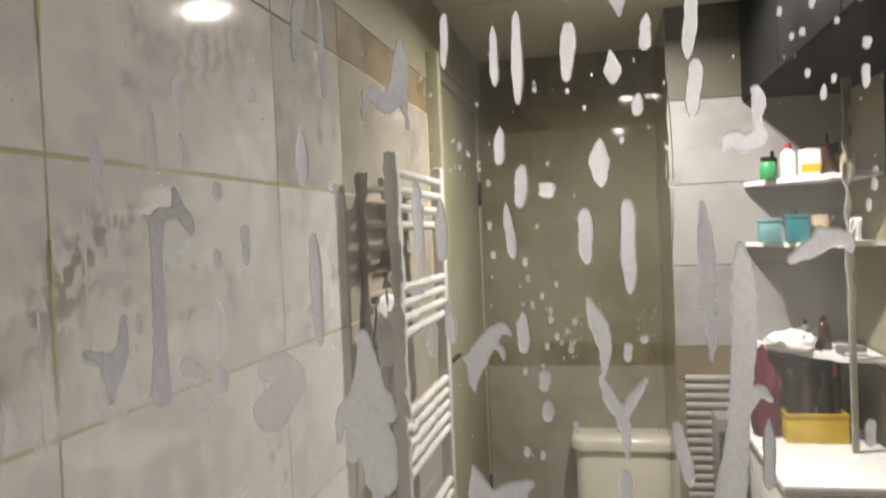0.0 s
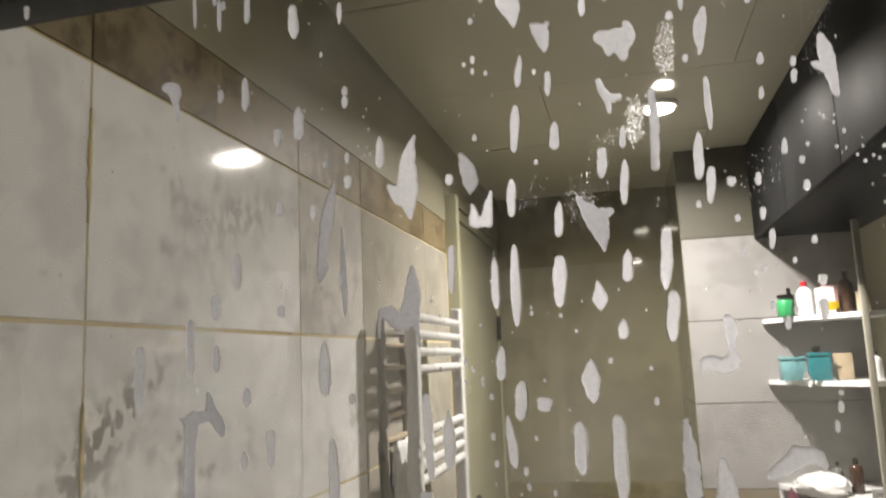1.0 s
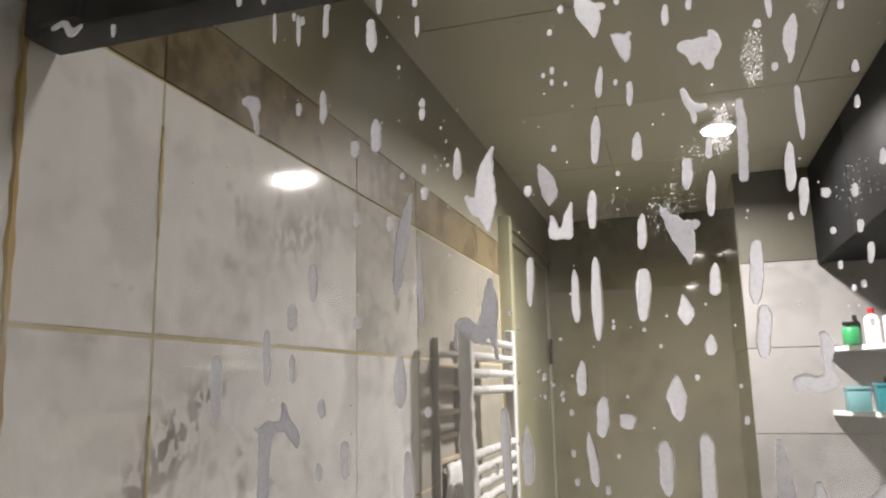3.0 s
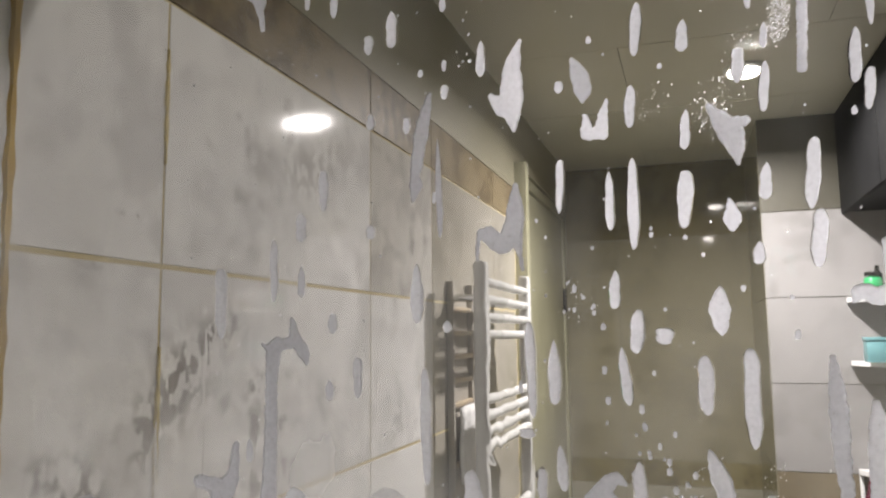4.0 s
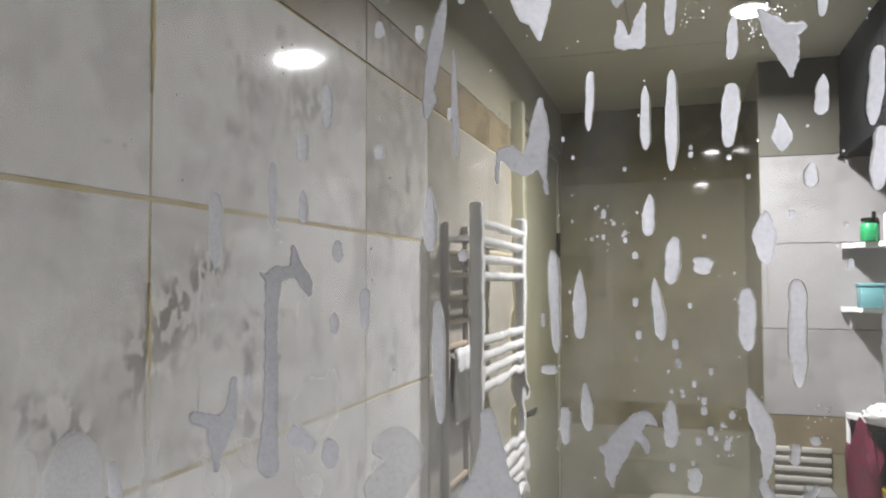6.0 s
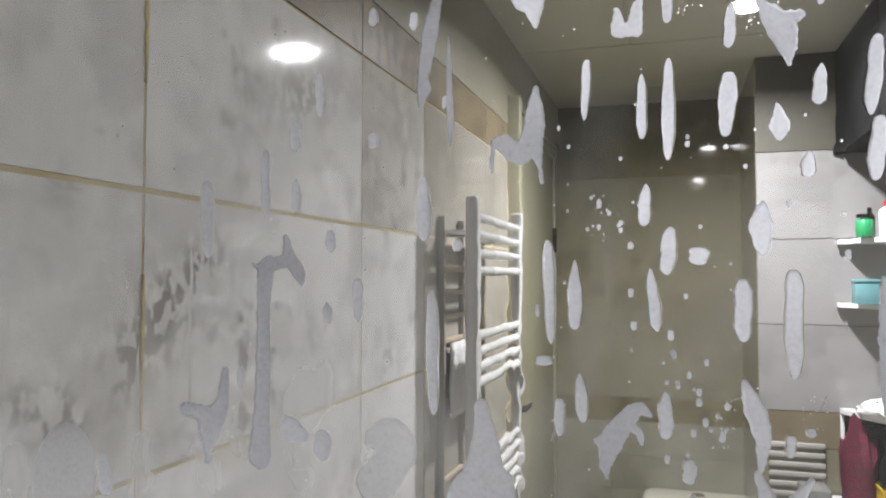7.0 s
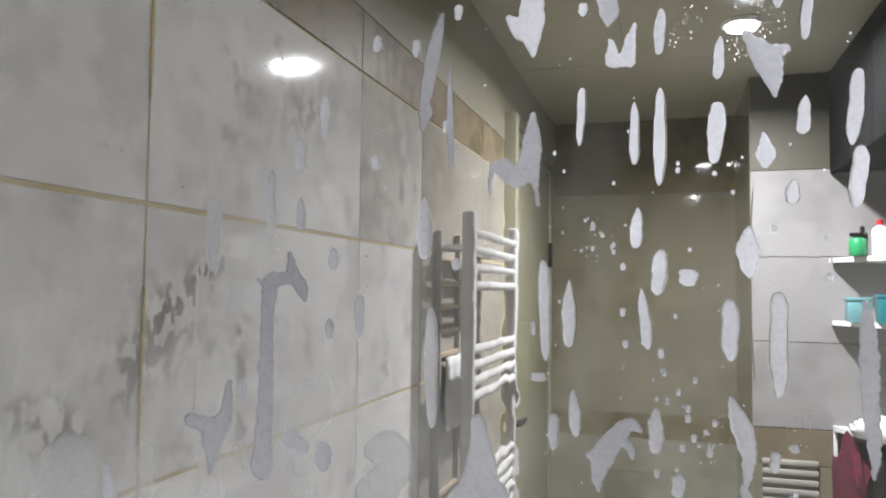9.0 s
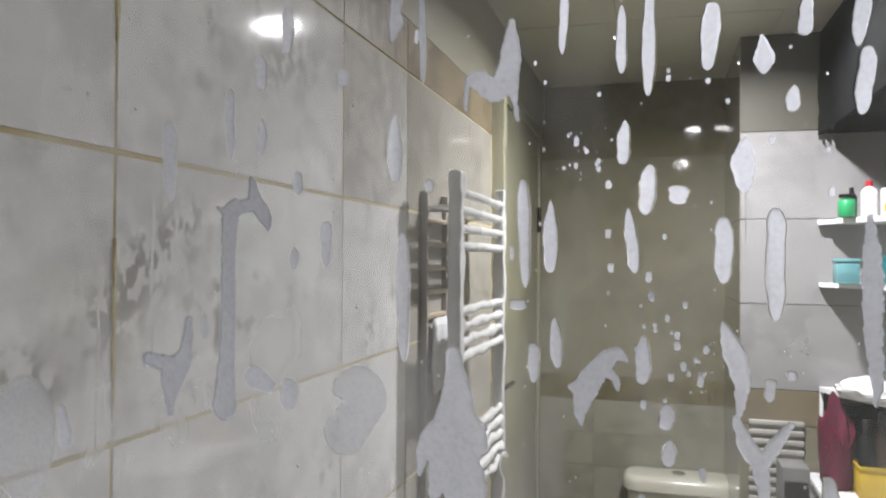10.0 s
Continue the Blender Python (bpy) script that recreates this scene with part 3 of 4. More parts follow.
foam((-0.0900, 1.7522), (-0.0906, 1.7105), 0.0027)
foam((-0.0671, 1.7447), (-0.0690, 1.7190), 0.0036)
foam((-0.0341, 1.7456), (-0.0355, 1.7297), 0.0028)
foam((-0.0149, 1.7550), (-0.0179, 1.7245), 0.0031)
foam((-0.0143, 1.7243), (-0.0168, 1.6998), 0.0033)
foam((-0.1831, 1.7701), (-0.1820, 1.7206), 0.0018)
foam((-0.2456, 1.7589), (-0.2453, 1.7376), 0.0030)
foam((-0.2584, 1.7373), (-0.2581, 1.7223), 0.0034)
foam((-0.2191, 1.7864), (-0.2190, 1.7779), 0.0024)
foam((-0.1994, 1.7823), (-0.1995, 1.7739), 0.0020)
foam((-0.0992, 1.7015), (-0.1002, 1.6843), 0.0027)
foam((-0.0898, 1.6839), (-0.0916, 1.6645), 0.0033)
foam((-0.0790, 1.6756), (-0.0795, 1.6684), 0.0041)
foam((0.0355, 1.8376), (0.0348, 1.8312), 0.0019)
foam((0.0500, 1.8333), (0.0494, 1.8281), 0.0016)
foam((0.0498, 1.8271), (0.0489, 1.8200), 0.0017)
foam((0.0345, 1.8203), (0.0337, 1.8137), 0.0015)
foam((0.0167, 1.7770), (0.0162, 1.7723), 0.0023)
foam((0.0290, 1.7782), (0.0282, 1.7716), 0.0016)
foam((0.0179, 1.7585), (0.0175, 1.7550), 0.0015)
foam((0.0294, 1.7610), (0.0287, 1.7550), 0.0016)
foam((0.0421, 1.7935), (0.0411, 1.7855), 0.0017)
foam((0.0499, 1.7725), (0.0492, 1.7670), 0.0018)
foam((0.0490, 1.7842), (0.0485, 1.7803), 0.0016)
foam((0.0010, 1.7671), (0.0006, 1.7632), 0.0014)
foam((0.0326, 1.7504), (0.0314, 1.7407), 0.0017)
foam((0.0193, 1.7428), (0.0189, 1.7388), 0.0012)
foam((0.0504, 1.7462), (0.0498, 1.7420), 0.0015)
foam((0.0237, 1.7316), (0.0233, 1.7284), 0.0012)
foam((0.0278, 1.7335), (0.0274, 1.7298), 0.0015)
foam((0.0410, 1.7364), (0.0406, 1.7333), 0.0012)
foam((0.0521, 1.7274), (0.0514, 1.7223), 0.0020)
foam((0.0354, 1.7096), (0.0346, 1.7029), 0.0015)
foam((0.0293, 1.7163), (0.0289, 1.7124), 0.0013)
foam((0.0392, 1.7133), (0.0387, 1.7094), 0.0012)
foam((-0.1076, 1.8123), (-0.1078, 1.8085), 0.0015)
foam((-0.1066, 1.8552), (-0.1068, 1.8510), 0.0014)
foam((-0.1070, 1.8484), (-0.1072, 1.8448), 0.0012)
foam((-0.0999, 1.8461), (-0.1001, 1.8435), 0.0011)
foam((-0.1115, 1.8526), (-0.1116, 1.8499), 0.0013)
foam((-0.0762, 1.7952), (-0.0764, 1.7925), 0.0013)
foam((-0.1917, 1.8065), (-0.1917, 1.8025), 0.0017)
foam((-0.1791, 1.8099), (-0.1792, 1.8040), 0.0015)
foam((-0.1931, 1.8700), (-0.1931, 1.8669), 0.0012)
foam((-0.2560, 1.8558), (-0.2559, 1.8476), 0.0019)
foam((-0.0830, 1.7181), (-0.0832, 1.7156), 0.0011)
foam((-0.0686, 1.7162), (-0.0688, 1.7140), 0.0011)
foam((-0.0461, 1.6933), (-0.0464, 1.6904), 0.0012)
foam((-0.0261, 1.6743), (-0.0265, 1.6702), 0.0014)
foam((-0.0275, 1.6887), (-0.0277, 1.6866), 0.0010)
foam((-0.0744, 1.8435), (-0.0746, 1.8403), 0.0012)
foam((-0.0387, 1.7117), (-0.0396, 1.7020), 0.0026)
foam((-0.3102, 1.9434), (-0.3098, 1.9355), 0.0017)
foam((-0.2983, 1.9351), (-0.2979, 1.9241), 0.0023)
foam((-0.2808, 1.9310), (-0.2805, 1.9225), 0.0018)
foam((-0.2546, 1.9439), (-0.2544, 1.9331), 0.0018)
foam((-0.2133, 1.9355), (-0.2133, 1.9268), 0.0017)
foam((-0.2044, 1.9463), (-0.2045, 1.9358), 0.0013)
foam((-0.3932, 1.9292), (-0.3924, 1.9197), 0.0020)
foam((-0.2544, 1.9103), (-0.2543, 1.9043), 0.0021)
foam((-0.2380, 1.9152), (-0.2380, 1.9100), 0.0025)
foam((-0.2598, 1.9134), (-0.2597, 1.9081), 0.0017)
foam((-0.0980, 1.6673), (-0.0952, 1.6418), 0.0025)
foam((-0.0631, 1.6635), (-0.0631, 1.6384), 0.0036)
foam((-0.0449, 1.6666), (-0.0450, 1.6248), 0.0036)
foam((-0.1280, 1.6708), (-0.1280, 1.6417), 0.0031)
foam((-0.1393, 1.6792), (-0.1380, 1.6354), 0.0025)
foam((-0.1411, 1.6308), (-0.1411, 1.6265), 0.0039)
foam((-0.1263, 1.6239), (-0.1249, 1.6039), 0.0026)
foam((-0.1346, 1.6133), (-0.1346, 1.5976), 0.0024)
foam((-0.0922, 1.6180), (-0.0923, 1.5991), 0.0031)
foam((-0.0830, 1.5920), (-0.0839, 1.5821), 0.0030)
foam((-0.0465, 1.6035), (-0.0472, 1.5949), 0.0020)
foam((-0.1945, 1.7084), (-0.1942, 1.6794), 0.0036)
foam((-0.1907, 1.6577), (-0.1896, 1.6030), 0.0030)
foam((-0.2742, 1.7240), (-0.2735, 1.6915), 0.0026)
foam((-0.2578, 1.7099), (-0.2575, 1.6935), 0.0025)
foam((-0.3061, 1.7101), (-0.3051, 1.6725), 0.0042)
foam((-0.2397, 1.6850), (-0.2395, 1.6748), 0.0028)
foam((-0.2411, 1.6517), (-0.2409, 1.6417), 0.0025)
foam((-0.2258, 1.6628), (-0.2255, 1.6430), 0.0028)
foam((-0.2863, 1.6215), (-0.2860, 1.6097), 0.0023)
foam((-0.2429, 1.5937), (-0.2427, 1.5795), 0.0049)
foam((-0.1044, 1.6457), (-0.1044, 1.6420), 0.0014)
foam((-0.1054, 1.6782), (-0.1054, 1.6749), 0.0014)
foam((-0.1055, 1.6591), (-0.1055, 1.6553), 0.0013)
foam((-0.0901, 1.6426), (-0.0901, 1.6383), 0.0014)
foam((-0.0890, 1.6347), (-0.0890, 1.6311), 0.0012)
foam((-0.0796, 1.6199), (-0.0796, 1.6167), 0.0012)
foam((-0.0796, 1.6163), (-0.0796, 1.6127), 0.0014)
foam((-0.0832, 1.6264), (-0.0832, 1.6233), 0.0010)
foam((-0.0767, 1.6314), (-0.0767, 1.6285), 0.0010)
foam((-0.0692, 1.6151), (-0.0692, 1.6116), 0.0013)
foam((-0.0773, 1.6084), (-0.0773, 1.6048), 0.0013)
foam((-0.0818, 1.6039), (-0.0818, 1.6005), 0.0013)
foam((-0.0712, 1.6039), (-0.0712, 1.5991), 0.0014)
foam((-0.0919, 1.5930), (-0.0919, 1.5894), 0.0013)
foam((-0.0397, 1.6068), (-0.0397, 1.6032), 0.0020)
foam((-0.1179, 1.6960), (-0.1179, 1.6919), 0.0012)
foam((-0.1181, 1.6853), (-0.1181, 1.6829), 0.0009)
foam((-0.1139, 1.6909), (-0.1139, 1.6888), 0.0010)
foam((-0.1093, 1.6869), (-0.1093, 1.6847), 0.0010)
foam((-0.1093, 1.6838), (-0.1093, 1.6815), 0.0010)
foam((-0.1309, 1.6921), (-0.1309, 1.6902), 0.0007)
foam((-0.0785, 1.6845), (-0.0785, 1.6827), 0.0009)
foam((-0.0843, 1.6571), (-0.0843, 1.6548), 0.0009)
foam((-0.0831, 1.7209), (-0.0831, 1.7186), 0.0009)
foam((-0.0616, 1.7080), (-0.0616, 1.7060), 0.0009)
foam((-0.1346, 1.7273), (-0.1345, 1.7251), 0.0008)
foam((-0.1304, 1.7191), (-0.1304, 1.7172), 0.0008)
foam((-0.1092, 1.7130), (-0.1092, 1.7112), 0.0009)
foam((-0.1791, 1.6803), (-0.1790, 1.6746), 0.0021)
foam((-0.2189, 1.7287), (-0.2188, 1.7216), 0.0027)
foam((-0.1436, 1.6524), (-0.1436, 1.6464), 0.0011)
foam((-0.0820, 1.5783), (-0.0829, 1.5683), 0.0028)
foam((-0.0498, 1.5474), (-0.0490, 1.5213), 0.0029)
foam((-0.0278, 1.5691), (-0.0222, 1.5406), 0.0031)
foam((0.0100, 1.5711), (0.0095, 1.5402), 0.0027)
foam((-0.0706, 1.5689), (-0.0700, 1.5633), 0.0015)
foam((-0.0924, 1.5572), (-0.0926, 1.5521), 0.0018)
foam((-0.0854, 1.5555), (-0.0856, 1.5509), 0.0014)
foam((0.0511, 1.7163), (0.0508, 1.7065), 0.0019)
foam((0.0530, 1.6704), (0.0529, 1.6649), 0.0015)
foam((0.0507, 1.6618), (0.0505, 1.6563), 0.0013)
foam((0.0538, 1.6748), (0.0537, 1.6725), 0.0013)
foam((-0.1637, 1.5384), (-0.1645, 1.5227), 0.0031)
foam((0.0493, 1.5710), (0.0489, 1.5593), 0.0023)
foam((-0.1848, 1.7435), (-0.1851, 1.7376), 0.0011)
foam_blob(((-0.0816, 1.9042, 0.0009), (-0.0758, 1.8964, 0.0021), (-0.0694, 1.9008, 0.0018), (-0.0609, 1.9037, 0.0014)))
foam_blob(((-0.0282, 1.9017, 0.0014), (-0.0238, 1.8930, 0.0019), (-0.0153, 1.8854, 0.0013)), ((-0.0238, 1.8930, 0.0014), (-0.0214, 1.8867, 0.0008)))
foam_blob(((-0.0921, 1.8916, 0.0012), (-0.0869, 1.8840, 0.0059), (-0.0843, 1.8756, 0.0037), (-0.0841, 1.8689, 0.0009)), ((-0.0869, 1.8840, 0.0031), (-0.0793, 1.8855, 0.0021)))
foam_blob(((-0.0740, 1.8681, 0.0015), (-0.0701, 1.8636, 0.0039), (-0.0690, 1.8576, 0.0030), (-0.0687, 1.8530, 0.0007)), ((-0.0701, 1.8636, 0.0024), (-0.0664, 1.8680, 0.0015)))
foam_blob(((-0.0407, 1.8568, 0.0026), (-0.0352, 1.8544, 0.0051), (-0.0295, 1.8537, 0.0062), (-0.0258, 1.8572, 0.0034), (-0.0265, 1.8618, 0.0017)), ((-0.0302, 1.8522, 0.0048), (-0.0291, 1.8448, 0.0025)), ((-0.0357, 1.8542, 0.0034), (-0.0357, 1.8479, 0.0020)))
foam_blob(((-0.0424, 1.8334, 0.0013), (-0.0388, 1.8246, 0.0025), (-0.0333, 1.8233, 0.0018)), ((-0.0388, 1.8246, 0.0022), (-0.0378, 1.8165, 0.0010)))
foam_blob(((-0.0168, 1.8241, 0.0016), (-0.0164, 1.8105, 0.0024), (-0.0178, 1.7856, 0.0021)))
foam_blob(((0.0115, 1.8639, 0.0011), (0.0089, 1.8544, 0.0032), (0.0080, 1.8413, 0.0009)))
foam_blob(((-0.1408, 1.8145, 0.0010), (-0.1445, 1.8020, 0.0042), (-0.1450, 1.7861, 0.0057), (-0.1446, 1.7711, 0.0013)), ((-0.1451, 1.7830, 0.0054), (-0.1496, 1.7827, 0.0048), (-0.1552, 1.7886, 0.0016)))
foam_blob(((-0.1161, 1.8024, 0.0009), (-0.1128, 1.7943, 0.0040), (-0.1110, 1.7870, 0.0039), (-0.1116, 1.7815, 0.0009)))
foam_blob(((-0.1003, 1.7806, 0.0006), (-0.1025, 1.7730, 0.0024), (-0.1035, 1.7655, 0.0034)), ((-0.1103, 1.7738, 0.0014), (-0.1100, 1.7680, 0.0026), (-0.1098, 1.7652, 0.0028)), ((-0.1098, 1.7655, 0.0028), (-0.1030, 1.7652, 0.0030)))
foam_blob(((-0.0568, 1.7737, 0.0008), (-0.0503, 1.7641, 0.0047), (-0.0466, 1.7575, 0.0047), (-0.0454, 1.7460, 0.0007)), ((-0.0490, 1.7629, 0.0039), (-0.0416, 1.7652, 0.0022)))
foam_blob(((-0.0497, 1.7307, 0.0008), (-0.0493, 1.7259, 0.0024), (-0.0490, 1.7220, 0.0035), (-0.0493, 1.7187, 0.0019)))
foam_blob(((-0.1871, 1.7929, 0.0013), (-0.1910, 1.7771, 0.0037), (-0.1939, 1.7598, 0.0033), (-0.1950, 1.7520, 0.0027), (-0.1947, 1.7473, 0.0033), (-0.1964, 1.7396, 0.0010)))
foam_blob(((-0.0555, 1.6925, 0.0011), (-0.0562, 1.6844, 0.0043), (-0.0559, 1.6778, 0.0034), (-0.0555, 1.6730, 0.0011)))
foam_blob(((0.0632, 1.8420, 0.0017), (0.0645, 1.8331, 0.0036), (0.0658, 1.8242, 0.0029), (0.0669, 1.8126, 0.0017)), ((0.0592, 1.8285, 0.0017), (0.0637, 1.8256, 0.0024)))
foam_blob(((-0.4427, 1.9348, 0.0022), (-0.4335, 1.9367, 0.0024), (-0.4271, 1.9291, 0.0033), (-0.4200, 1.9321, 0.0021)))
foam_blob(((-0.2393, 1.9282, 0.0025), (-0.2352, 1.9367, 0.0015), (-0.2284, 1.9400, 0.0013)))
foam_blob(((-0.2744, 1.9311, 0.0026), (-0.2765, 1.9369, 0.0014)), ((-0.2756, 1.9321, 0.0018), (-0.2727, 1.9405, 0.0012)))
foam_blob(((-0.2916, 1.8620, 0.0028), (-0.2860, 1.8591, 0.0043), (-0.2850, 1.8510, 0.0023), (-0.2831, 1.8407, 0.0015)))
foam_blob(((-0.1446, 1.7438, 0.0012), (-0.1446, 1.7327, 0.0040), (-0.1463, 1.7217, 0.0050), (-0.1512, 1.7158, 0.0045), (-0.1581, 1.7210, 0.0038), (-0.1626, 1.7199, 0.0015), (-0.1636, 1.7087, 0.0009)), ((-0.1446, 1.7192, 0.0035), (-0.1431, 1.7118, 0.0015), (-0.1416, 1.7037, 0.0009)))
foam_blob(((-0.2630, 1.6820, 0.0014), (-0.2609, 1.6726, 0.0033), (-0.2566, 1.6660, 0.0036), (-0.2541, 1.6604, 0.0012)), ((-0.2600, 1.6707, 0.0030), (-0.2675, 1.6699, 0.0033), (-0.2729, 1.6672, 0.0046), (-0.2744, 1.6510, 0.0037), (-0.2744, 1.6242, 0.0040), (-0.2748, 1.6029, 0.0043), (-0.2758, 1.5790, 0.0061)), ((-0.2754, 1.6672, 0.0021), (-0.2798, 1.6693, 0.0012)))
foam_blob(((-0.2947, 1.6179, 0.0022), (-0.2968, 1.6016, 0.0041), (-0.3029, 1.5931, 0.0070), (-0.3039, 1.5835, 0.0035), (-0.3043, 1.5745, 0.0016)), ((-0.3014, 1.5959, 0.0048), (-0.3166, 1.5990, 0.0036)))
foam_blob(((-0.0991, 1.6088, 0.0016), (-0.1031, 1.6103, 0.0029), (-0.1085, 1.6047, 0.0039), (-0.1136, 1.5968, 0.0050), (-0.1156, 1.5893, 0.0030), (-0.1159, 1.5824, 0.0008)), ((-0.1117, 1.5988, 0.0034), (-0.1198, 1.5964, 0.0014)), ((-0.1076, 1.6041, 0.0029), (-0.1031, 1.6012, 0.0016), (-0.1014, 1.5968, 0.0010)))
foam_blob(((-0.0628, 1.6230, 0.0012), (-0.0604, 1.6156, 0.0035), (-0.0580, 1.6081, 0.0039), (-0.0565, 1.5995, 0.0027), (-0.0578, 1.5888, 0.0010)), ((-0.0583, 1.5878, 0.0015), (-0.0547, 1.5777, 0.0032), (-0.0506, 1.5715, 0.0029), (-0.0490, 1.5627, 0.0024), (-0.0484, 1.5515, 0.0007)), ((-0.0399, 1.5871, 0.0012), (-0.0445, 1.5802, 0.0024), (-0.0491, 1.5727, 0.0027)))
foam_blob(((-0.0138, 1.6626, 0.0013), (-0.0130, 1.6436, 0.0036), (-0.0127, 1.6206, 0.0032), (-0.0116, 1.6061, 0.0024), (-0.0120, 1.5957, 0.0007)))
foam_blob(((-0.1682, 1.6080, 0.0030), (-0.1666, 1.5935, 0.0056), (-0.1672, 1.5788, 0.0092), (-0.1690, 1.5670, 0.0105), (-0.1634, 1.5559, 0.0094), (-0.1620, 1.5400, 0.0080)), ((-0.1672, 1.5788, 0.0060), (-0.1580, 1.5790, 0.0030), (-0.1562, 1.5700, 0.0030)), ((-0.1720, 1.5780, 0.0040), (-0.1787, 1.5745, 0.0024), (-0.1812, 1.5660, 0.0026), (-0.1822, 1.5570, 0.0012)), ((-0.1735, 1.5650, 0.0050), (-0.1755, 1.5500, 0.0030)))
foam_blob(((-0.2170, 1.5912, 0.0055), (-0.2093, 1.5942, 0.0068), (-0.2033, 1.5872, 0.0062), (-0.2102, 1.5791, 0.0082), (-0.2167, 1.5711, 0.0096)))
foam_blob(((-0.3874, 1.5811, 0.0054), (-0.3877, 1.5713, 0.0163), (-0.3894, 1.5585, 0.0199), (-0.3894, 1.5412, 0.0162)), ((-0.4050, 1.5629, 0.0056), (-0.4021, 1.5486, 0.0074)))
foam_blob(((-0.3656, 1.5719, 0.0028), (-0.3630, 1.5579, 0.0045)))
foam_blob(((-0.2599, 1.5933, 0.0053), (-0.2539, 1.5898, 0.0038)))
foam_blob(((-0.1173, 1.5465, 0.0013), (-0.1146, 1.5348, 0.0058), (-0.1098, 1.5244, 0.0092), (-0.1076, 1.5141, 0.0078)), ((-0.1123, 1.5270, 0.0066), (-0.1003, 1.5351, 0.0052), (-0.0916, 1.5400, 0.0018)), ((-0.1017, 1.5325, 0.0065), (-0.0953, 1.5301, 0.0036)))
foam_blob(((0.0006, 1.6447, 0.0016), (0.0015, 1.6284, 0.0050), (0.0012, 1.6043, 0.0052), (-0.0010, 1.5802, 0.0045), (-0.0029, 1.5608, 0.0050), (-0.0065, 1.5358, 0.0069)), ((-0.0017, 1.5705, 0.0034), (0.0024, 1.5790, 0.0038), (0.0070, 1.5822, 0.0029), (0.0107, 1.5790, 0.0013)))
foam_blob(((0.0321, 1.6482, 0.0028), (0.0407, 1.6460, 0.0032), (0.0435, 1.6412, 0.0015)), ((0.0364, 1.6462, 0.0039), (0.0276, 1.6418, 0.0039), (0.0209, 1.6378, 0.0020)))
foam_blob(((0.0092, 1.7090, 0.0022), (0.0101, 1.7030, 0.0029), (0.0090, 1.6960, 0.0016), (0.0101, 1.6900, 0.0033), (0.0047, 1.6875, 0.0040), (-0.0020, 1.6896, 0.0029), (-0.0044, 1.6857, 0.0011)))


# fine spatter: clear beads and pin-prick foam dots
rng = random.Random(5)


def beads(name, mat, spots, label):
    bm = bmesh.new()
    for x, z, r in spots:
        tall, flat = rng.uniform(1.0, 1.4), rng.uniform(0.4, 0.6)
        rings = [[bm.verts.new((x + r * k * math.cos(a), PANE - 0.00005 - r * flat * h, z + r * k * tall * math.sin(a))) for a in [math.pi * n / 4 for n in range(8)]] for k, h in ((1, 0), (0.86, 0.5), (0.5, 0.87))]
        top = bm.verts.new((x, PANE - 0.00005 - r * flat, z))
        for a, c in zip(rings, rings[1:]):
            for n in range(8):
                bm.faces.new((a[n], a[(n + 1) % 8], c[(n + 1) % 8], c[n]))
        for n in range(8):
            bm.faces.new((rings[2][n], rings[2][(n + 1) % 8], top))
        if mat is not FOAM:
            bm.faces.new(rings[0][::-1])
    ob = part(name, bm, mat, glass, label)
    ob["kind"] = "stuff"


def cluster(cx, cz, sx, sz, n, r0, r1):
    return [(rng.gauss(cx, sx), rng.gauss(cz, sz), rng.uniform(r0, r1)) for _ in range(n)]


dots = [(rng.uniform(-0.34, 0.16), rng.uniform(1.54, 1.92), rng.uniform(0.0002, 0.0007)) for _ in range(150)]
for c in ((-0.12, 1.69), (-0.09, 1.62), (0.06, 1.80), (-0.07, 1.60), (-0.17, 1.82), (0.08, 1.78)):
    dots += cluster(*c, 0.007, 0.009, 10, 0.0004, 0.0011)
beads("foam_spatter", FOAM, dots, "fine white foam spatter")
wet = [(rng.uniform(-0.36, 0.16), rng.uniform(1.52, 1.92), rng.uniform(0.0002, 0.0006)) for _ in range(140)]


def sprayed(cx, cz, hx, hz, n):
    """Fine beads scattered over an oval patch."""
    out = []
    while len(out) < n:
        u, v = rng.uniform(-1, 1), rng.uniform(-1, 1)
        if u * u + v * v < rng.uniform(0.3, 1.0):
            out.append((cx + u * hx + 0.25 * v * hx, cz + v * hz, rng.uniform(0.00012, 0.00032)))
    return out


for spot_at in ((-0.0257, 1.810, 0.0052, 0.0145, 420), (-0.0085, 1.846, 0.0058, 0.017, 420), (0.0236, 1.880, 0.0065, 0.020, 260), (-0.080, 1.778, 0.009, 0.012, 45), (-0.056, 1.768, 0.008, 0.012, 55),
                (-0.280, 1.815, 0.016, 0.012, 40), (-0.287, 1.805, 0.016, 0.010, 26), (-0.071, 1.608, 0.009, 0.013, 20), (-0.037, 1.612, 0.008, 0.008, 20), (-0.114, 1.689, 0.009, 0.013, 16), (0.031, 1.777, 0.012, 0.016, 50), (0.06, 1.85, 0.010, 0.03, 90), (-0.052, 1.777, 0.013, 0.013, 90), (-0.040, 1.797, 0.012, 0.012, 50)):
    wet += sprayed(*spot_at)
beads("water_spatter", MIST, wet, "clear water beads")



